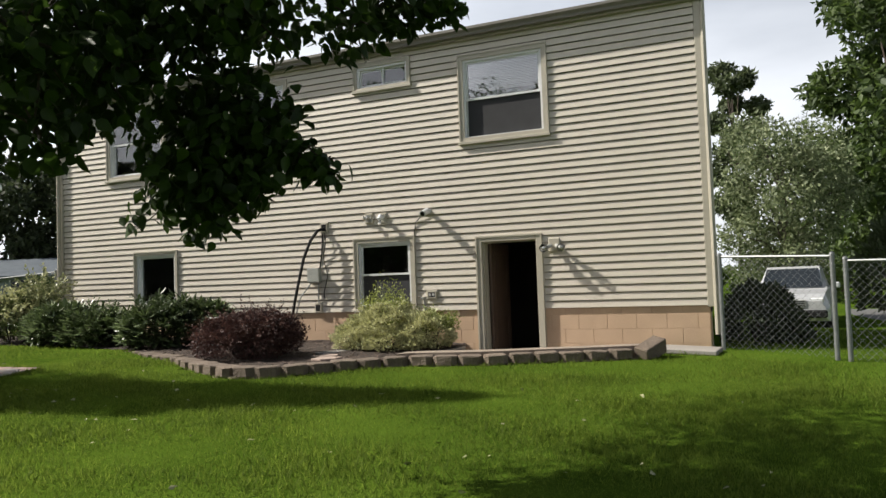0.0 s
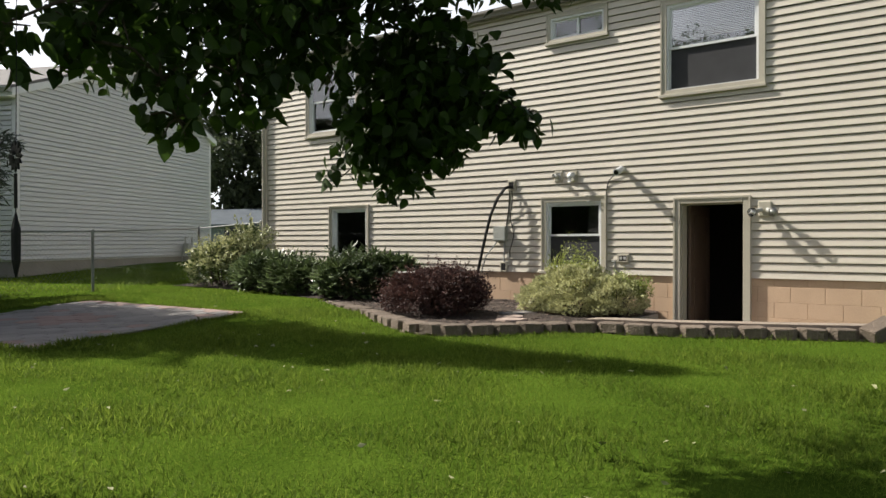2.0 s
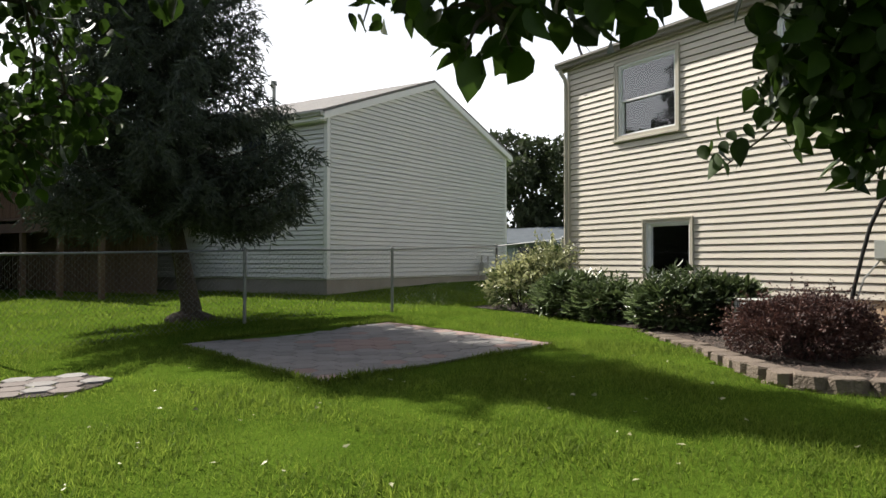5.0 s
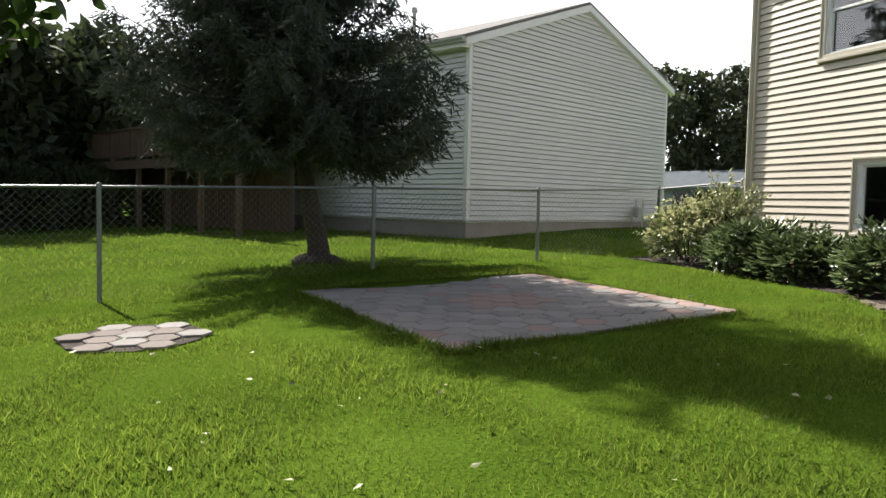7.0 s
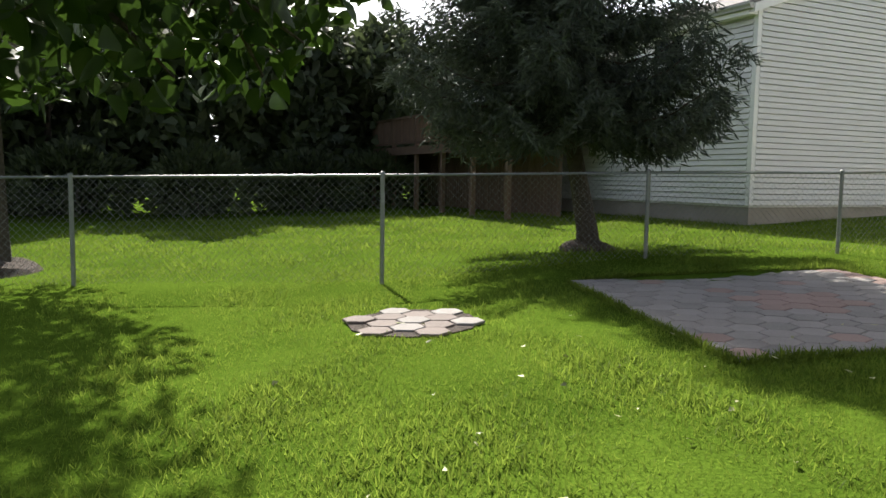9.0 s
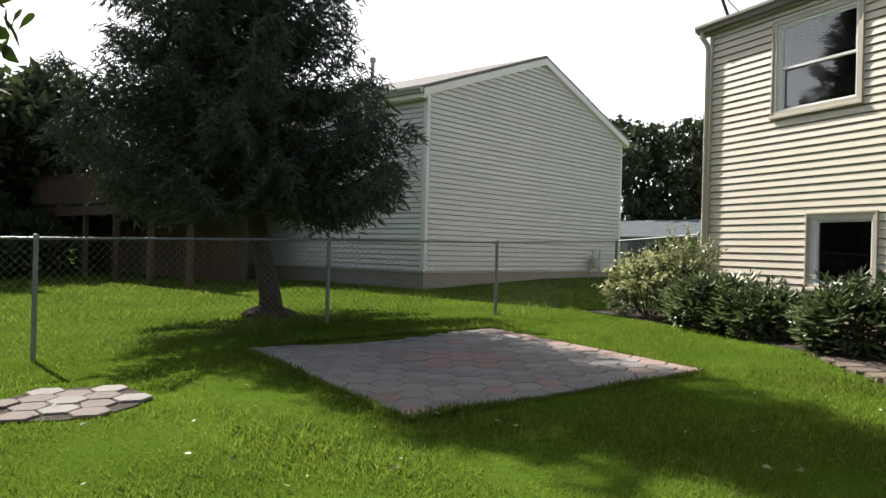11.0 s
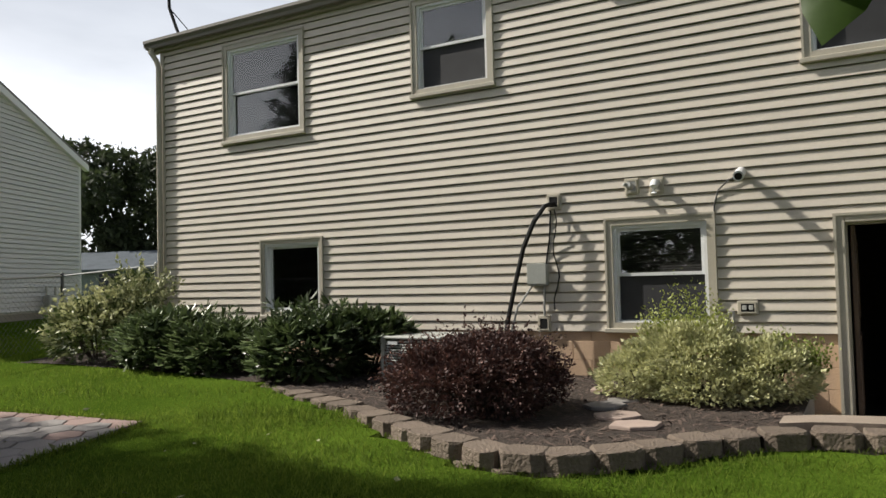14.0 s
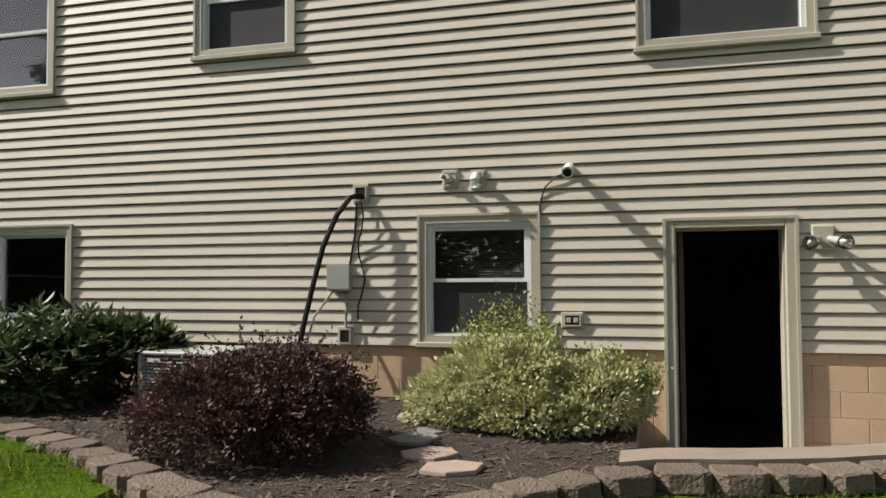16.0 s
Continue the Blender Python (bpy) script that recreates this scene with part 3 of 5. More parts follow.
for a, b, c, d in NWIN:
    bm = bmesh.new()
    ring_frame(bm, a, b, c, d, 0.08, -0.04, 0.02)
    w = part("window", bm, WHITE, nb, "white framed window")
    part("sash", boxed(a + 0.08, b - 0.08, -0.015, 0.0, (c + d) / 2 - 0.03, (c + d) / 2 + 0.03), WHITE, w)
    part("pane", boxed(a + 0.08, b - 0.08, -0.004, 0.004, c + 0.08, d - 0.08), DARKGLASS, w, "dark glass")
meter = part("gas_meter", boxed(0.12, 0.32, 7.0, 7.3, 0.95, 1.25, 0.03), GREYMETAL, nb, "grey gas meter with pipes")
part("pipe", tubed([(0.2, 7.05, 1.2), (0.2, 7.05, 1.45), (0.2, 7.45, 1.45), (0.2, 7.45, 0.4)], 0.03, 6), GREYMETAL, meter)
part("pipe", tubed([(0.2, 6.95, 1.0), (0.2, 6.85, 1.0), (0.2, 6.85, 0.4)], 0.03, 6), GREYMETAL, meter)


# ---- flower bed ----
BED_TOP = 0.295


def bed_height(x, y):
    edge = wall_y(x) if -5.6 < x < 2.45 else -1.6
    return max(BED_TOP - 0.03, lawn(x, y) + 0.012) + 0.02 * noise.noise((x * 3, y * 3, 0)) + 0.012 * noise.noise((x * 11, y * 11, 3)) if edge < 5 else lawn(x, y)


def mulch_sheet(name, x0, x1, front, back, step=0.09):
    bm = bmesh.new()
    nx = int((x1 - x0) / step)
    cols = []
    for i in range(nx + 1):
        x = x0 + (x1 - x0) * i / nx
        a, b = front(x), back(x)
        ny = 26
        cols.append([bm.verts.new((x, a + (b - a) * j / ny, bed_height(x, a + (b - a) * j / ny))) for j in range(ny + 1)])
    for p, q in zip(cols, cols[1:]):
        for j in range(len(p) - 1):
            bm.faces.new((p[j], q[j], q[j + 1], p[j + 1]))
    return part(name, bm, MULCH, None, smooth=True)


bed = tagged(mulch_sheet("flower_bed", -5.62, -0.26, lambda x: wall_y(x) + 0.06, lambda x: 0.0), "dark bark mulch bed along the house", "flower bed", kind="structure")
bed2 = tagged(mulch_sheet("flower_bed", -10.0, -5.6, lambda x: -1.55 - 0.1 * math.sin(x), lambda x: 0.0), "dark mulch under the shrubs", "flower bed", kind="structure")
bed3 = tagged(mulch_sheet("flower_bed", -0.27, 2.44, lambda x: wall_y(x) + 0.06, lambda x: wall_y(x) + 0.25), "narrow mulch strip behind the block wall", "flower bed", kind="structure")

rng = random.Random(11)
chips = bmesh.new()
for _ in range(2600):
    x = rng.uniform(-5.4, -0.3)
    y = rng.uniform(wall_y(x) + 0.15, -0.05)
    z = bed_height(x, y) + 0.006
    a, l, w = rng.uniform(0, 6.3), rng.uniform(0.015, 0.05), rng.uniform(0.004, 0.012)
    c, s, t = math.cos(a), math.sin(a), rng.uniform(-0.4, 0.4)
    vs = [chips.verts.new((x + c * u * l - s * v * w, y + s * u * l + c * v * w, z + t * u * l + 0.004 * k)) for u, v, k in ((-1, -1, 0), (1, -0.6, 0), (1, 1, 0), (-0.8, 1, 0))]
    chips.faces.new(vs)
part("mulch_chips", chips, CHIP)
tagged(bpy.data.objects["mulch_chips"], "loose bark chips on the bed", "mulch", kind="stuff")

# sunken step in front of the door
tagged(part("areaway_floor", boxed(-0.3, 3.25, -1.85, -0.06, -0.45, -0.12), CONCRETE), "concrete floor of the sunken doorway", "floor", kind="structure")
bm = bmesh.new()
box(bm, -0.36, -0.26, -1.75, -0.03, -0.4, 0.25, 0.01)
tagged(part("areaway_side", bm, CONCRETE), "low concrete side of the sunken doorway", "kerb", kind="structure")
bm = bmesh.new()
top, bot = [], []
for k in range(15):
    x = -0.35 + k * 0.2
    yy = wall_y(min(x, 2.44))
    top.append((bm.verts.new((x, yy + 0.2, 0.335)), bm.verts.new((x, yy + 0.53, 0.33))))
    bot.append((bm.verts.new((x, yy + 0.2, -0.4)), bm.verts.new((x, yy + 0.53, -0.4))))
for k in range(14):
    bm.faces.new((top[k][0], top[k + 1][0], top[k + 1][1], top[k][1]))
    bm.faces.new((bot[k][0], bot[k + 1][0], top[k + 1][0], top[k][0]))
    bm.faces.new((top[k][1], top[k + 1][1], bot[k + 1][1], bot[k][1]))
bm.faces.new((top[0][0], top[0][1], bot[0][1], bot[0][0]))
bm.faces.new((top[-1][1], top[-1][0], bot[-1][0], bot[-1][1]))
tagged(part("step_ledge", bm, LEDGE), "tan concrete ledge behind the block wall", "ledge", kind="structure")

# retaining wall of split-faced blocks
retaining = thing("retaining_wall", "low wall of weathered split-face garden blocks", "garden wall")
BLOCK_MESHES = []
for k in range(5):
    w = 0.302 + 0.012 * rng.random()
    f = 0.06 + 0.012 * rng.random()
    ring = [(-w / 2, 0.0), (-w * 0.30, -f), (w * 0.29, -f - 0.004), (w / 2, 0.0), (w * 0.42, 0.19), (-w * 0.42, 0.19)]
    bm = prism(ring, 0.0, 0.108, 0.010, 0.012, rng)
    BLOCK_MESHES.append(mesh_of(bm, "wall_block", RETAIN))
line = [Vector((x, y, 0)) for x, y in WALL_LINE]
length = [0.0]
for a, b in zip(line, line[1:]):
    length.append(length[-1] + (b - a).length)


def along(d):
    for k in range(len(line) - 1):
        if d <= length[k + 1] or k == len(line) - 2:
            f = (d - length[k]) / (length[k + 1] - length[k])
            return line[k].lerp(line[k + 1], f), (line[k + 1] - line[k]).normalized()


d, n = 0.05, 0
while d < length[-1]:
    p, way = along(d)
    yaw = math.degrees(math.atan2(way.y, way.x))
    for course in range(2):
        q, _ = along(min(d + (0.15 if course == 0 else 0.0), length[-1]))
        back = Vector((-way.y, way.x, 0)) * (0.012 if course else 0.03)
        ob = part("wall_block", BLOCK_MESHES[(n * 3 + course) % 5], RETAIN, retaining)
        ob.matrix_basis = pose(q.x + back.x, q.y + back.y, (0.198 if course else 0.089) + rng.uniform(-0.006, 0.006), rng.uniform(-1.5, 1.5), rng.uniform(-1.5, 1.5), yaw + rng.uniform(-4, 4))
    d += 0.315
    n += 1

# stepping stones
for x, y, r, tone in ((-1.52, -1.95, 0.17, STEP), (-1.3, -2.28, 0.16, STEP), (-1.75, -1.55, 0.16, PAVER), (-1.95, -0.85, 0.14, STEP), (-1.7, -1.2, 0.13, PAVER)):
    ring = [(r * math.cos(a) * rng.uniform(0.85, 1.1) * 1.2, r * math.sin(a) * rng.uniform(0.85, 1.1)) for a in (math.pi / 3 * k + 0.3 for k in range(6))]
    ob = part("stepping_stone", prism(ring, 0.0, 0.028, 0.005, 0.004, rng), tone)
    ob.matrix_basis = pose(x, y, bed_height(x, y) + 0.0, 1, -1, rng.uniform(0, 60))
    tagged(ob, "flat polygonal stepping stone on dark mulch", "stepping stone", "stepping stones in the bed")
ob = part("concrete_block", boxed(-0.2, 0.2, -0.1, 0.1, 0, 0.19, 0.012), RETAIN)
ob.matrix_basis = pose(2.62, -0.95, 0.2, 12, -18, 60)
tagged(ob, "tan concrete block lying tilted at the wall's end", "concrete block")
ob = part("concrete_slab", boxed(-0.38, 0.38, -0.22, 0.22, 0, 0.06, 0.01), CONCRETE)
ob.matrix_basis = pose(3.02, -0.42, 0.2, 2, 2, -6)
tagged(ob, "pale concrete splash slab on the grass", "slab")

# ---- patio of hexagonal pavers ----
def plane_z(x, y):
    return 0.265 - 0.0179 * x + 0.0335 * y


def clip_ring(ring, border):
    """The part of a convex ring inside a convex border that runs anticlockwise."""
    for (ax, ay), (bx, by) in zip(border, border[1:] + border[:1]):
        out = []
        side = lambda p: (bx - ax) * (p[1] - ay) - (by - ay) * (p[0] - ax)
        for p, q in zip(ring, ring[1:] + ring[:1]):
            sp, sq = side(p), side(q)
            if sp >= 0:
                out.append(p)
            if (sp >= 0) != (sq >= 0):
                f = sp / (sp - sq)
                out.append((p[0] + (q[0] - p[0]) * f, p[1] + (q[1] - p[1]) * f))
        ring = out
        if len(ring) < 3:
            return []
    return ring


patio = thing("patio", "square patio of grey and red hexagonal pavers", "patio", kind="structure")
bm = bmesh.new()
vs = [bm.verts.new((x, y, plane_z(x, y) + 0.004)) for x, y in PATIO]
lo = [bm.verts.new((x, y, plane_z(x, y) - 0.12)) for x, y in PATIO]
bm.faces.new(vs)
for k in range(4):
    bm.faces.new((lo[k], lo[(k + 1) % 4], vs[(k + 1) % 4], vs[k]))
part("patio_bed", bm, JOINT, patio)


def tilt_to_lawn(bm):
    for v in bm.verts:
        v.co.z += plane_z(v.co.x, v.co.y)
    return bm


HEX = 0.155
turn = math.radians(9)
cx, cy = -6.5, -5.4
for i in range(-14, 15):
    for j in range(-16, 17):
        u, v = HEX * 1.5 * i * 1.028, HEX * math.sqrt(3) * 1.028 * (j + (i % 2) / 2)
        x, y = cx + u * math.cos(turn) - v * math.sin(turn), cy + u * math.sin(turn) + v * math.cos(turn)
        ring = [(x + HEX * math.cos(turn + math.pi / 3 * k) , y + HEX * math.sin(turn + math.pi / 3 * k)) for k in range(6)]
        ring = clip_ring(ring, PATIO)
        if len(ring) < 3:
            continue
        mx, my = sum(p[0] for p in ring) / len(ring), sum(p[1] for p in ring) / len(ring)
        area = abs(sum(p[0] * q[1] - q[0] * p[1] for p, q in zip(ring, ring[1:] + ring[:1]))) / 2
        if area < 0.004:
            continue
        red = (mx - cx) ** 2 + (my - cy) ** 2 < 0.3 or abs(my + 3.55 - 0.153 * (mx + 5)) < 0.2 or rng.random() < 0.06
        part("paver", tilt_to_lawn(prism(ring, 0.004, 0.028 + rng.uniform(-0.003, 0.003), 0.006)), REDPAVER if red else PAVER, patio)

circle = thing("stone_circle", "round patch of pinkish hexagonal flagstones in the lawn", "paving", kind="structure")
cx, cy = -5.95, -9.02
ring0 = [(cx + 0.58 * math.cos(a), cy + 0.58 * math.sin(a)) for a in (k * math.pi / 6 for k in range(12))]
part("stone_bed", tilt_to_lawn(prism(ring0, -0.08, 0.006)), MULCH, circle)
turn = math.radians(22)
for i in range(-3, 4):
    for j in range(-3, 4):
        u, v = HEX * 1.54 * i, HEX * math.sqrt(3) * 1.03 * (j + (i % 2) / 2)
        if math.hypot(u, v) > 0.53:
            continue
        x, y = cx + u * math.cos(turn) - v * math.sin(turn), cy + u * math.sin(turn) + v * math.cos(turn)
        x, y, spin = x + rng.uniform(-0.008, 0.008), y + rng.uniform(-0.008, 0.008), turn + rng.uniform(-0.04, 0.04)
        ring = [(x + HEX * 0.985 * math.cos(spin + math.pi / 3 * k), y + HEX * 0.985 * math.sin(spin + math.pi / 3 * k)) for k in range(6)]
        part("flagstone", tilt_to_lawn(prism(ring, 0.004, 0.026 + rng.uniform(-0.005, 0.005), 0.007)), FLAG if rng.random() < 0.6 else PAVER, circle)

# ---- fences ----
def chain_panel(a, b, parent, gap=0.09, wire=0.0017):
    """Woven wire between two uprights: a and b are (x, y, z foot, z top)."""
    bm = bmesh.new()
    A0, A1 = Vector((a[0], a[1], a[2])), Vector((a[0], a[1], a[3]))
    B0, B1 = Vector((b[0], b[1], b[2])), Vector((b[0], b[1], b[3]))
    L, H = (B0 - A0).length, ((A1 - A0).length + (B1 - B0).length) / 2

    def at(u, v):
        p, q = A0.lerp(B0, u / L), A1.lerp(B1, u / L)
        return p.lerp(q, v / H)

    for sign in (1, -1):
        s = -H
        while s < L + H:
            # the line u = s + v or u = s - v, cut to the panel
            lo, hi = (max(0, -s), min(H, L - s)) if sign == 1 else (max(0, s - L), min(H, s))
            if hi - lo > 0.02:
                p, q = at(s + sign * lo, lo), at(s + sign * hi, hi)
                tube(bm, [p, q], wire, 3, cap=False)
            s += gap
    return part("chain_link", bm, GALV, parent, "galvanised chain-link mesh")


def fence(name, posts, label, rail=True, spring=True):
    f = thing(name, label, "fence")
    for x, y, z0, z1 in posts:
        p = part("post", tubed([(x, y, z0 - 0.1), (x, y, z1 + 0.015)], 0.027, 10), GALV, f)
        part("post_cap", tubed([(x, y, z1 + 0.015), (x, y, z1 + 0.035), (x, y, z1 + 0.05)], [0.033, 0.03, 0.012], 10), GALV, p)
        for k in range(4):
            zz = z0 + (z1 - z0) * (0.15 + 0.25 * k)
            part("tie_band", tubed([(x, y, zz), (x, y, zz + 0.018)], 0.030, 10), GALV, p)
    for a, b in zip(posts, posts[1:]):
        if rail:
            part("top_rail", tubed([(a[0], a[1], a[3]), (b[0], b[1], b[3])], 0.016, 8), GALV, f)
        chain_panel((a[0], a[1], a[2] + 0.03, a[3] + 0.03), (b[0], b[1], b[2] + 0.03, b[3] + 0.03), f)
    return f


BACK = [(-7.6, -21.0), (-8.1, -17.1), (-8.42, -13.2), (-8.45, -9.5), (-9.5, -6.06), (-10.1, -3.18), (-10.85, -0.35)]
TOPS = [1.16, 1.2, 1.28, 1.355, 1.44, 1.487, 1.59]
fence("chain_link_fence", [(x, y, lawn(x, y), z) for (x, y), z in zip(BACK, TOPS)], "galvanised chain-link fence along the back of the lawn")
fence("side_fence", [(-10.85, -0.35, lawn(-10.85, -0.35), 1.59), (-9.06, -0.04, lawn(-9, 0), 1.70)], "short chain-link fence joining the house corner")
fence("gate_fence", [(3.42, -0.10, 0.2, 1.42), (4.7, -0.79, 0.15, 1.36)], "chain-link gate beside the house corner")
fence("right_fence", [(4.83, -0.86, 0.14, 1.30), (6.9, -1.9, 0.08, 1.25), (9.5, -3.2, 0.0, 1.2)], "chain-link fence beyond the gate")

# ---- things on and by the house wall ----
def gang_box(x, z, w, h, label, cover=GREYPLASTIC, face=True):
    t = thing("wall_box", label, "electrical box", (x, 0, z))
    part("mount_block", boxed(-w / 2, w / 2, -0.045, 0.0, -h / 2, h / 2, 0.006), TRIM, t)
    bm = bmesh.new()
    ring_frame(bm, -w * 0.38, w * 0.38, -h * 0.38, h * 0.38, 0.012, -0.056, -0.045)
    part("rim", bm, TRIM, t)
    if face:
        part("cover", boxed(-w * 0.36, w * 0.36, -0.051, -0.046, -h * 0.36, h * 0.36), cover, t)
    return t


gang_box(-2.725, 2.185, 0.155, 0.18, "beige mounting block with a black cable", BLACK)
gang_box(-2.88, 0.866, 0.15, 0.18, "beige mounting block with a dark outlet", BLACK)
t = gang_box(-0.795, 1.03, 0.19, 0.135, "double outdoor socket in a beige mount", BLACK)
for dx in (-0.03, 0.03):
    part("socket", boxed(dx - 0.02, dx + 0.02, -0.058, -0.05, -0.022, 0.022, 0.004), GREYPLASTIC, t)
t = gang_box(-1.868, 2.285, 0.145, 0.17, "outdoor tap mount on a beige block", GREYPLASTIC)
part("knob", tubed([(-0.01, -0.05, 0.0), (-0.02, -0.12, 0.01)], [0.04, 0.03], 10), GREYPLASTIC, t)
part("spout", tubed([(-0.02, -0.1, 0.0), (-0.06, -0.13, 0.02)], 0.02, 8), GREYPLASTIC, t)
t = gang_box(-1.615, 2.275, 0.14, 0.17, "white motion-sensor elbow on a beige block", GREYPLASTIC)
part("sensor", tubed([(0, -0.05, 0.02), (0, -0.12, 0.02), (0, -0.155, -0.02), (0, -0.15, -0.09)], [0.035, 0.04, 0.042, 0.036], 12), WHITE, t)

t = thing("security_camera", "white bullet security camera on the siding", "camera", (-0.80, 0, 2.30))
part("camera_body", tubed([(0.0, -0.02, 0.03), (0.0, -0.10, 0.03), (0.0, -0.27, -0.03)], [0.02, 0.048, 0.05], 14), WHITE, t)
part("lens", tubed([(0.0, -0.27, -0.03), (0.0, -0.274, -0.032)], 0.036, 12), BLACK, t)
part("bracket", tubed([(0, 0.0, 0.03), (0, -0.05, 0.03)], 0.04, 12), WHITE, t)
part("cable", tubed([(-0.02, -0.04, 0.0), (-0.12, -0.05, -0.03), (-0.22, -0.04, -0.12), (-0.265, -0.03, -0.26), (-0.268, -0.03, -0.34)], 0.008, 6), DARKGAP, t)

t = thing("disconnect_box", "grey metal disconnect box on the siding", "electrical box", (-2.92, 0, 1.40))
part("box_body", boxed(-0.105, 0.105, -0.115, -0.0, -0.12, 0.12, 0.008), GREYMETAL, t)
part("box_lid", boxed(-0.112, 0.112, -0.125, -0.116, -0.1, 0.125, 0.004), GREYMETAL, t)
part("conduit", tubed([(0.06, -0.05, -0.12), (0.05, -0.05, -0.45)], 0.012, 6), GREYPLASTIC, t)
part("conduit", tubed([(0.08, -0.03, 0.12), (0.13, -0.03, 0.4), (0.15, -0.03, 0.7)], 0.009, 6), BLACK, t)
part("whip", tubed([(-0.08, -0.06, -0.12), (-0.13, -0.12, -0.22), (-0.2, -0.2, -0.35), (-0.26, -0.25, -0.62)], 0.012, 6), GREYPLASTIC, t)

cable = [(-2.725, -0.05, 2.17), (-2.79, -0.14, 2.14), (-2.9, -0.19, 1.98), (-3.02, -0.22, 1.7), (-3.11, -0.24, 1.35), (-3.19, -0.26, 1.0), (-3.26, -0.28, 0.65), (-3.3, -0.3, 0.34)]
tagged(part("cable", tubed(cable, 0.025, 8), BLACK), "thick black cable hanging from a wall box to the bed", "cable")
cord = [(-2.72 + 0.03 * math.sin(k * 1.3), -0.05 - 0.02 * math.sin(k * 0.9), 2.1 - k * 0.12) for k in range(10)]
tagged(part("cord", tubed(cord, 0.008, 6), BLACK), "thin twisted black cord down the siding", "cable")
wire = [(-0.98, -0.03, 0.98), (-0.93, -0.03, 0.99), (-0.93, -0.04, 0.75), (-0.93, -0.05, 0.36)]
tagged(part("conduit", tubed(wire, 0.013, 6), GREYPLASTIC), "grey conduit below the outdoor socket", "conduit")

t = thing("flood_light", "double flood light with clear lamps beside the door", "wall lamp", (1.18, 0, 1.69))
part("back_plate", boxed(-0.085, 0.085, -0.05, -0.0, -0.09, 0.11, 0.012), TRIM, t)
for dx, yaw in ((-0.1, -35), (0.11, 40)):
    a = math.radians(yaw)
    w = Vector((math.sin(a), -math.cos(a), -0.25)).normalized()
    o = Vector((dx * 0.35, -0.06, 0.0))
    lamp = part("lamp_holder", tubed([o, o + w * 0.06, o + w * 0.1], [0.025, 0.03, 0.035], 12), GREYPLASTIC, t)
    part("lamp", tubed([o + w * 0.09, o + w * 0.12, o + w * 0.165, o + w * 0.19, o + w * 0.2], [0.03, 0.052, 0.062, 0.05, 0.02], 14), CLEAR, lamp, "clear glass lamp")
    part("bulb", tubed([o + w * 0.1, o + w * 0.13, o + w * 0.16, o + w * 0.17], [0.018, 0.026, 0.024, 0.01], 10), WHITEBLIND, lamp, "pale bulb inside the glass")

# air conditioner
t = thing("air_conditioner", "pale grey air-conditioner unit beside the shrubs", "air conditioner", (-4.0, -0.66, 0.0))
part("top_panel", boxed(-0.37, 0.37, -0.36, 0.36, 0.755, 0.785, 0.01), GREYMETAL, t)
part("core", boxed(-0.33, 0.33, -0.32, 0.32, 0.28, 0.755), DARKGAP, t)
for sx in (-1, 1):
    for sy in (-1, 1):
        part("corner_upright", boxed(sx * 0.35 - 0.02, sx * 0.35 + 0.02, sy * 0.34 - 0.02, sy * 0.34 + 0.02, 0.28, 0.755), GREYMETAL, t)
for k in range(16):
    z = 0.3 + k * 0.028
    bm = bmesh.new()
    ring = [(-0.355, -0.345), (0.355, -0.345), (0.355, 0.345), (-0.355, 0.345)]
    o = [bm.verts.new((x, y, z)) for x, y in ring]
    i = [bm.verts.new((x * 0.95, y * 0.95, z + 0.016)) for x, y in ring]
    for q in range(4):
        bm.faces.new((o[q], o[(q + 1) % 4], i[(q + 1) % 4], i[q]))
    part("louvre", bm, GREYMETAL, t)
part("pad", boxed(-0.45, 0.45, -0.44, 0.44, 0.2, 0.28, 0.01), CONCRETE, t)
part("badge", boxed(-0.28, -0.16, -0.357, -0.352, 0.7, 0.73), WHITE, t)

# satellite dish on the roof edge
t = thing("satellite_dish", "black satellite dish mast on the roof corner", "satellite dish", (-8.88, 0.35, 5.13))
part("foot", boxed(-0.08, 0.08, -0.08, 0.08, 0.0, 0.03, 0.005), BLACK, t)
part("mast", tubed([(0, 0, 0.02), (-0.12, 0, 0.25), (-0.28, 0, 0.62), (-0.3, 0, 0.95)], 0.025, 8), BLACK, t)
part("stay", tubed([(0.22, 0.1, 0.03), (-0.26, 0, 0.6)], 0.008, 6), BLACK, t)
bm = bmesh.new()
rings = []
for k in range(5):
    r = 0.3 * k / 4
    rings.append([bm.verts.new((r * math.cos(a), 0.25 * (r * r), 0.85 * r * math.sin(a))) for a in (2 * math.pi * q / 16 for q in range(16))] if k else [bm.verts.new((0, 0, 0))])
for q in range(16):
    bm.faces.new((rings[0][0], rings[1][q], rings[1][(q + 1) % 16]))
for a, b in zip(rings[1:], rings[2:]):
    for q in range(16):
        bm.faces.new((a[q], b[q], b[(q + 1) % 16], a[(q + 1) % 16]))
dish = part("reflector", bm, GREYMETAL, t)
dish.matrix_basis = pose(-0.34, 0.05, 1.2, 25, 0, 150)
part("feed_arm", tubed([(-0.3, 0, 0.95), (-0.62, -0.25, 0.98)], 0.012, 6), BLACK, t)


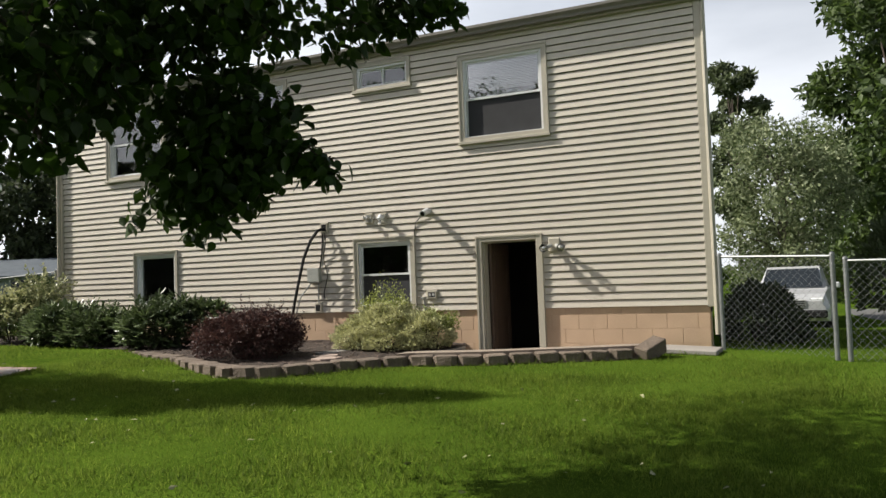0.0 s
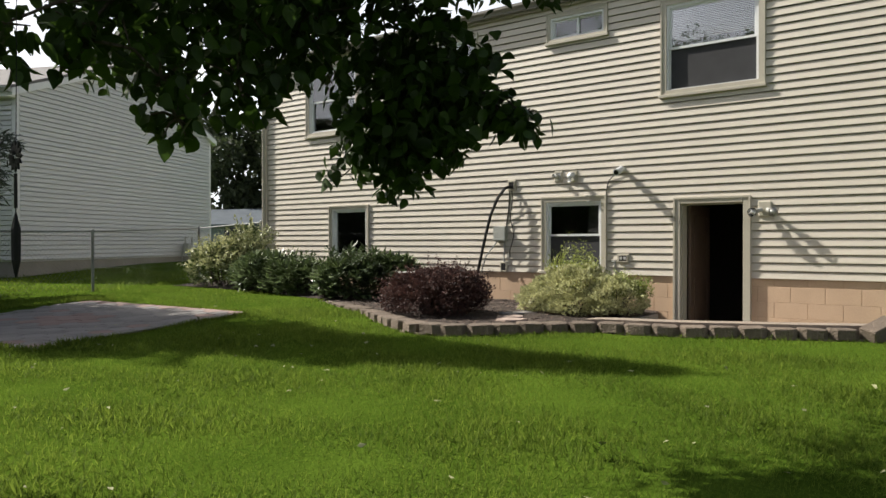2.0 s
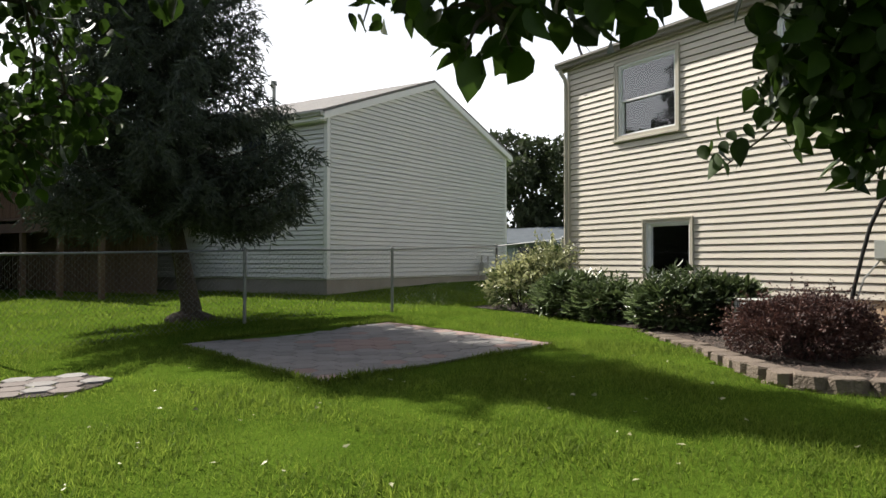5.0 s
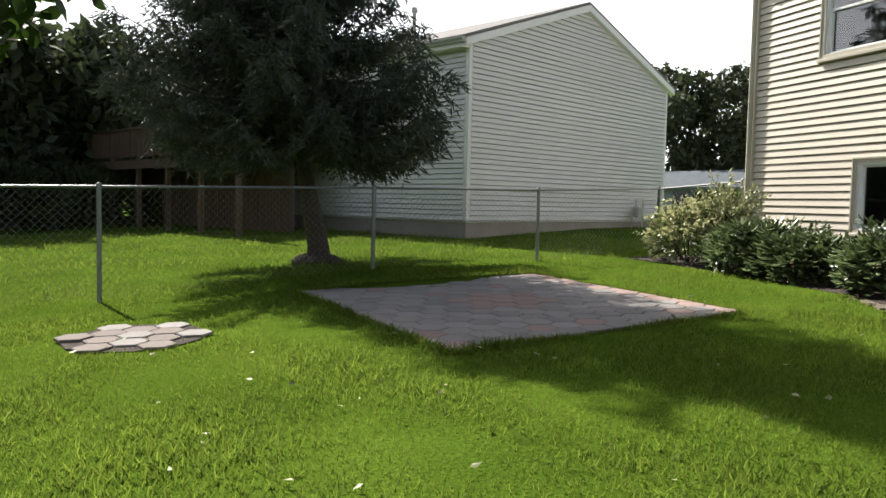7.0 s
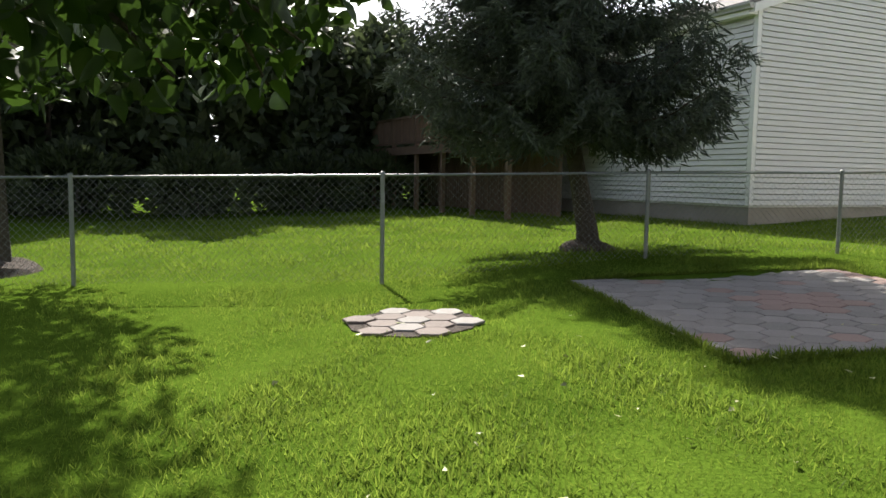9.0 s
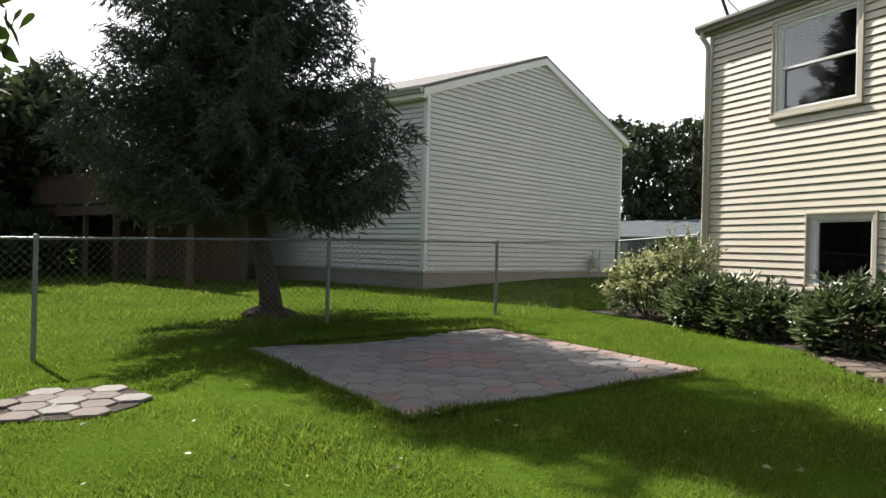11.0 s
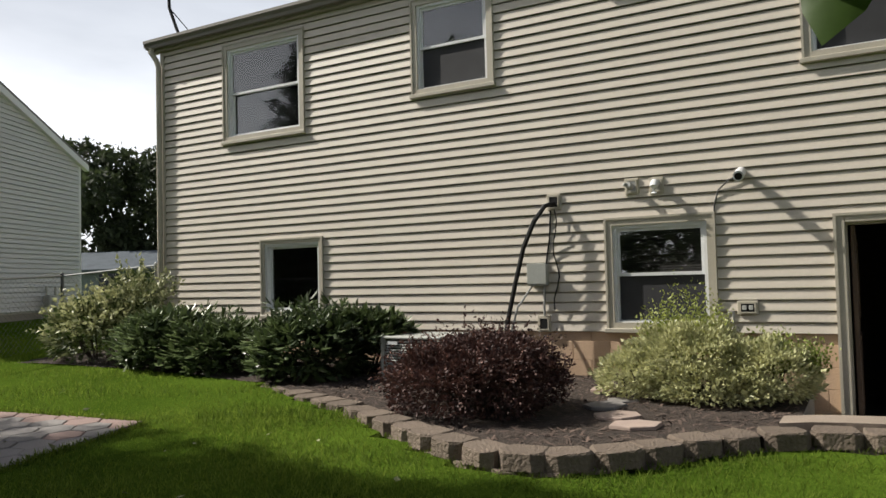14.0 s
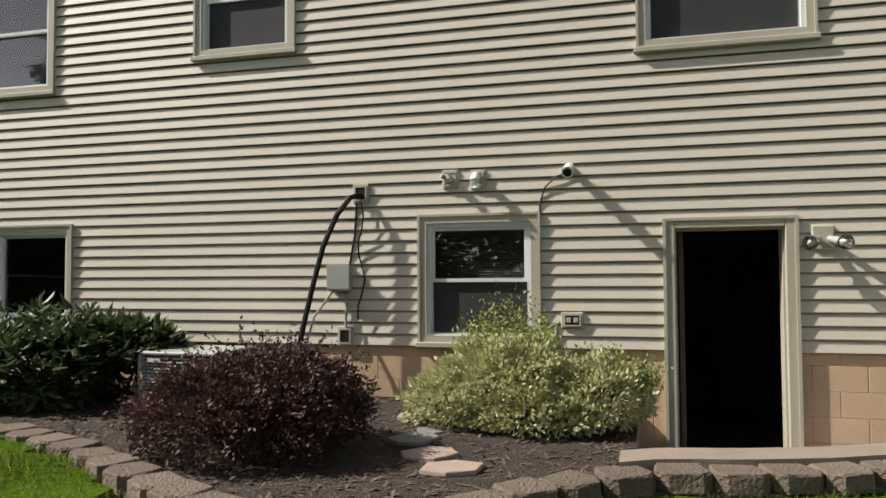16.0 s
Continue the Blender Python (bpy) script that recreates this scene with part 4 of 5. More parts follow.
# ---- plants ----
OVAL = ([(0, 0, 0), (0.35, 0.26, 0.05), (0.35, 0, -0.02), (0.35, -0.26, 0.05), (1, 0, -0.08)], [(0, 2, 1), (0, 3, 2), (1, 2, 4), (2, 3, 4)])
HEART = ([(0, 0, 0), (0.10, 0.24, 0.04), (0.36, 0.36, 0.08), (0.66, 0.27, 0.05), (1.05, 0, -0.10), (0.66, -0.27, 0.05), (0.36, -0.36, 0.08), (0.10, -0.24, 0.04), (0.5, 0, -0.02)],
         [(0, 8, 2, 1), (8, 4, 3, 2), (0, 7, 6, 8), (8, 6, 5, 4)])
LAUREL_LEAF = ([(0, 0, 0), (0.3, 0.17, 0.05), (0.35, 0, -0.02), (0.3, -0.17, 0.05), (0.7, 0.13, 0.03), (0.7, -0.13, 0.03), (1, 0, -0.12)], [(0, 2, 1), (0, 3, 2), (1, 2, 6, 4), (2, 3, 5, 6)])
SPRIG = ([(0, 0, 0), (0.4, 0.075, 0), (1, 0.0, -0.06), (0.4, -0.075, 0), (0.4, 0, 0.075), (0.4, 0, -0.075)], [(0, 3, 2, 1), (0, 5, 2, 4)])
BLADE = ([(0, 0.045, 0), (0, -0.045, 0), (0.6, 0.03, 0.08), (0.6, -0.03, 0.08), (1, 0, 0.3)], [(0, 1, 3, 2), (2, 3, 4)])


def foliage(name, places, ways, sides, sizes, shape, mat):
    """One mesh of many leaves: places, the way each points, a side vector and a length."""
    S, F = np.array(shape[0], float), shape[1]
    P, A, B = np.asarray(places, float), np.asarray(ways, float), np.asarray(sides, float)
    A = A / (np.linalg.norm(A, axis=1, keepdims=True) + 1e-9)
    B = B - (A * B).sum(1, keepdims=True) * A
    B = B / (np.linalg.norm(B, axis=1, keepdims=True) + 1e-9)
    C = np.cross(A, B)
    s = np.asarray(sizes, float)[:, None, None]
    V = P[:, None] + s * (S[None, :, :1] * A[:, None] + S[None, :, 1:2] * B[:, None] + S[None, :, 2:] * C[:, None])
    n, k = len(P), len(S)
    base = (np.arange(n) * k)[:, None]
    flat = np.concatenate([np.array(f) for f in F])
    loops = (base + flat[None]).ravel()
    counts = np.tile([len(f) for f in F], n)
    starts = np.concatenate([[0], np.cumsum(counts)[:-1]])
    me = bpy.data.meshes.new(name)
    me.vertices.add(n * k)
    me.vertices.foreach_set("co", V.ravel())
    me.loops.add(len(loops))
    me.loops.foreach_set("vertex_index", loops.astype(np.int32))
    me.polygons.add(len(counts))
    me.polygons.foreach_set("loop_start", starts.astype(np.int32))
    me.update(calc_edges=True)
    me.materials.append(mat)
    return me


def unit(rs, n):
    v = rs.normal(size=(n, 3))
    return v / np.linalg.norm(v, axis=1, keepdims=True)


def shrub(name, label, lobes, mat, shape, size, count, seed, stems=14, spread=0.5, tip_mat=None):
    """A shrub of stems and leaves: lobes are (x, y, z of the centre, radii)."""
    rs = np.random.RandomState(seed)
    x, y = lobes[0][0], lobes[0][1]
    z0 = bed_height(x, y) if y > -4 and -10 < x < 3 else lawn(x, y)
    t = thing(name, label, "shrub", (x, y, z0))
    P, W = [], []
    total = sum(l[3] * l[4] for l in lobes)
    for lx, ly, lz, ra, rb, rc in lobes:
        n = int(count * ra * rb / total)
        d = unit(rs, n)
        d[:, 2] = np.where(d[:, 2] < -0.55, -d[:, 2], d[:, 2])
        lump = np.array([1 + 0.26 * noise.noise(Vector(v) * 2.6 + Vector((lx, ly, seed))) + 0.12 * noise.noise(Vector(v) * 7) for v in d])
        r = (0.72 + 0.28 * rs.rand(n) ** 0.6) * lump
        p = np.stack([lx + ra * r * d[:, 0], ly + rb * r * d[:, 1], lz + rc * r * d[:, 2]], 1)
        keep = p[:, 2] > z0 + 0.02
        P.append(p[keep])
        W.append((d + spread * unit(rs, n))[keep] + [0, 0, 0.15])
        for k in range(stems):
            e = d[k % n]
            end = Vector((lx + ra * 0.8 * e[0], ly + rb * 0.8 * e[1], lz + rc * 0.75 * abs(e[2])))
            foot = Vector((lx + 0.1 * e[0], ly + 0.1 * e[1], z0 - 0.02))
            mid = foot.lerp(end, 0.5) + Vector((0, 0, 0.08))
            bm = bmesh.new()
            tube(bm, [foot - t.location, mid - t.location, end - t.location], [0.014, 0.010, 0.004], 5)
            part("stem", bm, BARK, t)
    P, W = np.concatenate(P), np.concatenate(W)
    n = len(P)
    side = unit(rs, n)
    if shape is LAUREL_LEAF:
        W = W * [1, 1, 0.45] - [0, 0, 0.1]
        side = np.cross(W, [0, 0, 1.0]) + 0.45 * side
    me = foliage("leaves", P - np.array(t.location), W, side, size * (0.65 + 0.7 * rs.rand(n)), shape, mat)
    part("leaves", me, mat, t)
    return t


shrub("variegated_shrub", "rounded shrub with cream-edged pale green leaves", [(-9.15, -0.95, 0.72, 0.72, 0.62, 0.52), (-8.7, -0.75, 0.85, 0.45, 0.4, 0.42)], VARIEG, OVAL, 0.075, 5200, 3)
shrub("laurel_shrub", "dark glossy laurel beside the house corner", [(-7.6, -0.98, 0.62, 0.8, 0.62, 0.42), (-6.75, -0.98, 0.54, 0.66, 0.6, 0.36)], LAUREL, LAUREL_LEAF, 0.14, 4600, 4, spread=0.9)
shrub("laurel_shrub", "dark green laurel beside the air conditioner", [(-5.35, -1.0, 0.60, 0.62, 0.62, 0.40), (-4.85, -0.6, 0.76, 0.55, 0.34, 0.26)], LAUREL, LAUREL_LEAF, 0.15, 4200, 5, spread=0.9)
shrub("barberry_shrub", "dense rounded burgundy barberry at the bed's edge", [(-2.72, -2.12, 0.49, 0.75, 0.66, 0.37), (-2.56, -1.95, 0.60, 0.55, 0.54, 0.30)], BARBERRY, OVAL, 0.034, 26000, 6, stems=60, spread=0.9)
shrub("euonymus_shrub", "bushy variegated euonymus beside the open door", [(-1.15, -0.78, 0.52, 0.64, 0.50, 0.40), (-0.56, -0.78, 0.46, 0.40, 0.44, 0.32), (-1.62, -0.85, 0.42, 0.4, 0.4, 0.26), (-1.0, -0.95, 0.36, 0.55, 0.42, 0.24)], VARIEG, OVAL, 0.043, 27000, 7, stems=6)


def shoots(x, y, z, r, count, seed, high):
    """Upright leafy yellow-green shoots on top of the euonymus."""
    rs = np.random.RandomState(seed)
    P, W = [], []
    for _ in range(count):
        a, q = rs.rand() * 6.28, r * math.sqrt(rs.rand())
        px, py = x + q * math.cos(a), y + 0.6 * q * math.sin(a)
        h = high * (0.6 + 0.5 * rs.rand()) * (1 - 0.5 * q / r)
        for k in range(16):
            f = k / 15
            P.append((px + 0.06 * f * rs.randn(), py + 0.03 * f * rs.randn(), z + h * f))
            W.append((rs.randn() * 0.6, rs.randn() * 0.6, 0.6))
    n = len(P)
    return foliage("shoots", P, W, unit(rs, n), 0.035 * (0.7 + 0.6 * rs.rand(n)), OVAL, GOLDLEAF)


eu = bpy.data.objects["euonymus_shrub"]
ob = tagged(part("shoot", shoots(-1.25, -0.74, 0.56, 0.40, 190, 8, 0.86), GOLDLEAF, eu, "yellow-green upright shoots"), kind="stuff")
ob.location = -eu.location
ob = tagged(part("shoot", shoots(-0.5, -0.72, 0.52, 0.42, 130, 9, 0.42), GOLDLEAF, eu, "yellow-green upright shoots"), kind="stuff")
ob.location = -eu.location


def sprays(owner, lobe, count, seed, leaf, shape, mat, out=0.2, bare=0.5, step=0.022, droop=0.25):
    """Arching leafy twigs that break the outline of a shrub."""
    rs = np.random.RandomState(seed)
    lx, ly, lz, ra, rb, rc = lobe
    P, W = [], []
    for d in unit(rs, count):
        d[2] = abs(d[2]) * 0.9 + 0.1
        a = np.array([lx + ra * bare * d[0], ly + rb * bare * d[1], lz + rc * bare * d[2]])
        tip = np.array([lx + ra * d[0], ly + rb * d[1], lz + rc * d[2]]) + out * (0.3 + rs.rand()) * (d + [0, 0, 0.35]) + 0.06 * rs.randn(3)
        n = max(4, int(np.linalg.norm(tip - a) / step))
        for k in range(n):
            f = (k + rs.rand()) / n
            P.append(a + (tip - a) * f + np.array([0, 0, 0.5 * droop * out * math.sin(f * 3.14)]) + 0.008 * rs.randn(3))
            W.append((tip - a) / np.linalg.norm(tip - a) * 0.8 + 0.75 * rs.randn(3))
    n = len(P)
    side = unit(rs, n)
    if shape is LAUREL_LEAF:
        W = np.array(W) * [1, 1, 0.5]
        side = np.cross(W, [0, 0, 1.0]) + 0.45 * side
    ob = part("sprays", foliage("sprays", np.array(P) - np.array(owner.location), W, side, leaf * (0.7 + 0.6 * rs.rand(n)), shape, mat), mat, owner)
    return tagged(ob, kind="stuff")


sprays(bpy.data.objects["barberry_shrub"], (-2.72, -2.12, 0.46, 0.72, 0.62, 0.38), 420, 61, 0.032, OVAL, BARBERRY, 0.09)
sprays(bpy.data.objects["barberry_shrub"], (-2.55, -1.95, 0.58, 0.5, 0.5, 0.31), 260, 62, 0.032, OVAL, BARBERRY, 0.09)
sprays(bpy.data.objects["variegated_shrub"], (-9.05, -0.95, 0.72, 0.72, 0.6, 0.48), 240, 63, 0.07, OVAL, VARIEG, 0.14, 0.6, 0.03)
sprays(bpy.data.objects["variegated_shrub"], (-8.6, -0.7, 0.95, 0.42, 0.4, 0.5), 120, 64, 0.07, OVAL, VARIEG, 0.2, 0.6, 0.03)
sprays(bpy.data.objects["laurel_shrub"], (-7.3, -0.98, 0.56, 1.0, 0.58, 0.38), 130, 65, 0.12, LAUREL_LEAF, LAUREL, 0.1, 0.7, 0.035)
sprays(bpy.data.objects["laurel_shrub.001"], (-5.25, -0.95, 0.60, 0.7, 0.6, 0.40), 140, 66, 0.13, LAUREL_LEAF, LAUREL, 0.12, 0.7, 0.035)


# overhanging broad-leaved tree
def limb(bm, points, r0, r1, sides=7):
    n = len(points)
    tube(bm, points, [r0 + (r1 - r0) * k / (n - 1) for k in range(n)], sides)


TREE = Vector((1.3, -12.6, 0))
TREE.z = lawn(TREE.x, TREE.y)
tree = thing("linden_tree", "broad-leaved tree with low overhanging boughs over the lawn", "tree", TREE)
bm = bmesh.new()
limb(bm, [(0, 0, -0.1), (0.02, 0.03, 0.6), (-0.02, 0.1, 1.8), (0.0, 0.2, 3.2), (0.05, 0.3, 5.2), (0.0, 0.35, 7.4)], 0.2, 0.06, 12)
part("trunk", bm, BARK, tree)
# clumps: centre and radius; dense hanging boughs low, a looser crown above, shade-casting clumps last
CLUMPS = [
    ((0.98, -7.02, 2.12), 0.44, 760), ((0.80, -7.06, 1.85), 0.26, 190), ((1.24, -6.98, 2.26), 0.40, 520), ((1.05, -7.3, 2.75), 0.55, 520),
    ((0.55, -7.6, 2.75), 0.5, 340), ((1.35, -7.2, 2.85), 0.5, 420), ((0.35, -8.2, 2.75), 0.5, 290), ((0.0, -9.1, 2.3), 0.38, 260), ((-0.3, -8.9, 2.95), 0.5, 320),
    ((0.62, -8.6, 2.38), 0.36, 230), ((1.0, -8.25, 2.42), 0.4, 300), ((0.85, -7.7, 2.4), 0.4, 330), ((1.7, -7.3, 3.3), 0.5, 380), ((2.0, -7.6, 3.5), 0.5, 300),
    ((-1.2, -9.6, 1.70), 0.3, 190), ((-1.45, -9.38, 1.78), 0.3, 180), ((-1.55, -9.12, 1.98), 0.27, 130), ((-1.0, -9.85, 1.78), 0.32, 210), ((-1.3, -9.75, 2.2), 0.42, 300), ((-1.5, -9.3, 2.4), 0.42, 280),
    ((-0.7, -9.5, 2.8), 0.6, 300), ((0.4, -8.1, 3.5), 0.8, 560), ((1.4, -8.3, 3.6), 0.9, 620), ((2.3, -8.6, 3.5), 0.8, 480), ((-0.6, -9.6, 3.7), 0.9, 520),
    ((0.6, -9.9, 4.6), 1.2, 800), ((2.2, -10.2, 4.4), 1.1, 700), ((-0.9, -11.0, 4.3), 1.2, 700), ((1.3, -12.0, 5.8), 1.6, 900), ((2.8, -12.2, 4.8), 1.2, 700),
    ((0.2, -13.4, 4.8), 1.3, 600), ((-1.2, -10.6, 2.9), 0.6, 320), ((3.0, -10.0, 3.6), 0.8, 460), ((3.4, -8.9, 3.9), 0.7, 380),
    ((0.6, -5.9, 3.75), 0.8, 620), ((1.5, -5.7, 3.95), 0.8, 620), ((-0.4, -6.3, 3.9), 0.8, 560), ((2.2, -6.6, 3.85), 0.7, 460), ((0.3, -7.0, 3.9), 0.7, 460), ((1.0, -6.6, 4.6), 0.9, 560),
    ((1.66, -6.70, 1.96), 0.13, 45), ((1.50, -6.78, 2.02), 0.18, 100), ((0.85, -6.9, 1.63), 0.14, 36), ((1.02, -6.98, 1.78), 0.24, 150), ((1.25, -6.95, 1.90), 0.24, 150),
    ((1.92, -6.25, 3.06), 0.24, 170), ((2.20, -6.13, 3.08), 0.20, 120), ((1.75, -6.54, 2.90), 0.30, 150), ((-0.18, -8.18, 2.37), 0.30, 121), ((0.12, -8.00, 2.33), 0.28, 110), ((0.39, -7.71, 2.41), 0.32, 174), ((-0.02, -8.08, 2.62), 0.40, 191), ((0.73, -7.50, 2.57), 0.36, 191), ((0.62, -8.75, 2.17), 0.20, 60), ((0.79, -8.44, 1.99), 0.20, 70), ((0.82, -8.41, 1.82), 0.13, 28), ((0.85, -8.10, 2.03), 0.25, 110), ((0.62, -9.17, 2.09), 0.25, 110),
    ((-1.76, -9.37, 1.72), 0.2, 70), ((-1.84, -9.26, 1.94), 0.24, 110),
    # high clumps out of view, added to shade the lawn and the hanging boughs
    ((-1.2, -6.6, 4.7), 1.0, 760), ((-0.2, -5.6, 4.9), 1.0, 760), ((-1.6, -5.4, 5.1), 0.9, 600), ((0.6, -5.0, 5.0), 0.9, 520), ((-2.0, -7.6, 5.0), 0.9, 560),
    ((0.2, -7.35, 3.25), 0.6, 400), ((-0.45, -7.5, 3.6), 0.75, 700), ((-1.1, -7.7, 4.1), 0.9, 760), ((0.6, -7.5, 4.3), 0.8, 520),
]
rs = np.random.RandomState(21)
P, W = [], []
boughs = []
for (cx, cy, cz), r, n in CLUMPS:
    d = unit(rs, n)
    rad = r * rs.rand(n) ** 0.45
    flat = np.array([1.0, 1.0, 0.85])
    p = np.array([cx, cy, cz]) + d * rad[:, None] * flat
    P.append(p)
    W.append(np.stack([0.7 * rs.randn(n), 0.7 * rs.randn(n), -0.75 + 0.35 * rs.randn(n)], 1))
    c = Vector((cx, cy, cz)) - TREE
    b = bmesh.new()
    if cz > 3.2:
        root = Vector((0.0, 0.25, min(max(c.z * 0.75, 2.6), 5.5)))
        mid = root.lerp(c, 0.55) + Vector((0, 0, 0.45))
        limb(b, [root, root.lerp(mid, 0.5) + Vector((0, 0, 0.15)), mid, mid.lerp(c, 0.6), c], 0.045, 0.012, 6)
    else:
        # hangs from the nearest higher clump
        high = min((q for q, _, _ in CLUMPS if q[2] > cz + 0.12), key=lambda q: (Vector(q) - Vector((cx, cy, cz))).length)
        root = Vector(high) - TREE
        mid = root.lerp(c, 0.5) + Vector((0.03, 0.03, 0.06))
        limb(b, [root, mid, c], 0.011, 0.005, 5)
    for k in range(7):
        e = Vector(d[k]) * r * 0.85
        limb(b, [c.lerp(mid, 0.15), c + e * 0.5 + Vector((0, 0, 0.03)), c + e], 0.01, 0.003, 4)
    part("bough", b, BARK, tree)
# the single low twig by the path
for k, (x, y, z) in enumerate(((0.19, -6.9, 1.76), (0.23, -6.92, 1.70), (0.30, -6.86, 1.72), (0.37, -6.95, 1.74), (0.29, -6.98, 1.83), (0.42, -6.9, 1.86), (0.5, -6.9, 1.9), (0.36, -6.9, 1.8), (0.16, -6.93, 1.74), (0.22, -6.88, 1.75), (0.25, -6.94, 1.69), (0.2, -6.86, 1.72), (0.27, -6.9, 1.78))):
    P.append(np.array([[x, y, z]]))
    W.append(np.array([[-0.3 + 0.1 * k, -0.1, -0.9]]))
P, W = np.concatenate(P), np.concatenate(W)
n = len(P)
me = foliage("leaves", P - np.array(TREE), W, unit(rs, n) * [1, 1, 0.5], np.where(P[:, 0] < -0.8, 0.074, 0.09) * (0.65 + 0.6 * rs.rand(n)), HEART, LEAF)
part("leaves", me, LEAF, tree)
b = bmesh.new()
limb(b, [(-0.6, 5.55, 2.0), (-0.8, 5.66, 1.93), (-0.98, 5.7, 1.86), (-1.1, 5.7, 1.80)], 0.006, 0.003, 4)
part("twig", b, BARK, tree)

# dark wind ornament on a cord from a bough: a flower, a rod and a twisted drop
t = thing("wind_spinner", "slim black wind ornament with a flower hanging from the tree", "garden ornament", (1.60, -9.43, 1.0))
part("vane", tubed([(0, 0, 0.17), (0, 0, 0.22), (0, 0, 0.31), (0, 0, 0.36)], [0.003, 0.013, 0.014, 0.002], 8), BLACK, t)
part("rod", tubed([(0, 0, 0.37), (0, 0, 0.47)], 0.005, 6), BLACK, t)
bm = bmesh.new()
for k in range(12):
    a = k * math.pi / 6
    o, c = Vector((math.cos(a), 0.0, math.sin(a))), Vector((0.0, 0.0, 0.52))
    side = Vector((-o.z, 0.0, o.x)) * 0.007
    ring = [c + o * 0.008, c + o * 0.028 + side, c + o * 0.045, c + o * 0.028 - side]
    f, b = [bm.verts.new(p + Vector((0, -0.003, 0))) for p in ring], [bm.verts.new(p + Vector((0, 0.003, 0))) for p in ring]
    bm.faces.new(f)
    bm.faces.new(b[::-1])
    for q in range(4):
        bm.faces.new((f[q], b[q], b[(q + 1) % 4], f[(q + 1) % 4]))
part("flower", bm, BLACK, t, "black metal flower")
part("cord", tubed([(0, 0, 0.35), (0.02, 0, 1.2), (0.05, 0.1, 2.3)], 0.0015, 5), BLACK, t)


# spruce
def spruce(x, y, label, height=10.5, low=2.15, reach=2.9, seed=31, lean=-0.35):
    rs = np.random.RandomState(seed)
    z0 = lawn(x, y)
    t = thing("spruce_tree", label, "tree", (x, y, z0))
    bm = bmesh.new()
    limb(bm, [(0, 0, -0.1), (lean * 0.1, -0.03, 0.3), (lean * 0.45, -0.27, 1.6), (lean * 0.9, -0.75, 4), (lean, -0.85, height)], 0.21, 0.03, 12)
    part("trunk", bm, BARK, t)
    P, W, S = [], [], []
    z = low
    while z < height - 0.3:
        f = (z - low) / (height - low)
        r = reach * (1 - f) ** 1.08 * (0.75 + 0.25 * min(1, (z - low) / 0.6))
        count = 9 if f < 0.6 else 7
        for k in range(count):
            a = 6.283 * (k + rs.rand() * 0.8) / count + z
            L = r * (0.5 + 0.55 * rs.rand())
            base = Vector((lean * min(1, z / 4), -0.17 * z if z < 4 else -0.68 - 0.02 * (z - 4), z))
            out = Vector((math.cos(a), math.sin(a), 0))
            pts = [base + out * (L * q) + Vector((0, 0, -0.20 * L * math.sin(q * 2.6) + 0.10 * L * q * q)) for q in (0, 0.25, 0.5, 0.75, 1.0)]
            b = bmesh.new()
            limb(b, pts, 0.028 * (1 - f) + 0.008, 0.004, 5)
            part("branch", b, BARK, t)
            m = int(40 * L / 1.5) + 10
            side = Vector((-out.y, out.x, 0))
            for q in range(m):
                u = 0.12 + 0.88 * (q + rs.rand()) / m
                g = u * 4
                j = min(int(g), 3)
                c = pts[j].lerp(pts[j + 1], g - j)
                s = 1 if q % 2 else -1
                tl = (0.20 + 0.42 * L * 0.33 * (1 - abs(u - 0.45))) * (0.6 + 0.6 * rs.rand())
                way = (out * 0.7 + side * s * (0.5 + 0.6 * rs.rand()) + Vector((0, 0, -0.45 - 0.5 * rs.rand()))).normalized()
                for w in range(11):
                    p = c + way * (tl * w / 10) + Vector((0, 0, -0.10 * tl * (w / 10) ** 2)) + Vector(rs.normal(size=3) * 0.010)
                    P.append(p)
                    W.append(way + Vector(rs.normal(size=3) * 0.7))
                    S.append(0.11 + 0.08 * rs.rand())
        z += 0.27 + 0.12 * f
    n = len(P)
    part("needles", foliage("needles", np.array(P), np.array(W), unit(rs, n), np.array(S), SPRIG, NEEDLE), NEEDLE, t)
    bm = bmesh.new()
    rings = [[bm.verts.new((r * math.cos(q) * (1 + 0.1 * math.sin(5 * q)), r * math.sin(q), h + 0.03 * math.sin(3 * q))) for q in (6.283 * k / 18 for k in range(18))] for r, h in ((0.46, -0.02), (0.4, 0.05), (0.3, 0.10), (0.1, 0.14))]
    for a, b in zip(rings, rings[1:]):
        for k in range(18):
            bm.faces.new((a[k], a[(k + 1) % 18], b[(k + 1) % 18], b[k]))
    bm.faces.new(rings[-1])
    mound = part("mulch_mound", bm, MULCH, t, "small mulch mound round the trunk")
    return t


spruce(-10.9, -6.55, "tall dark spruce behind the chain-link fence", reach=3.1, height=11.8, low=2.0)


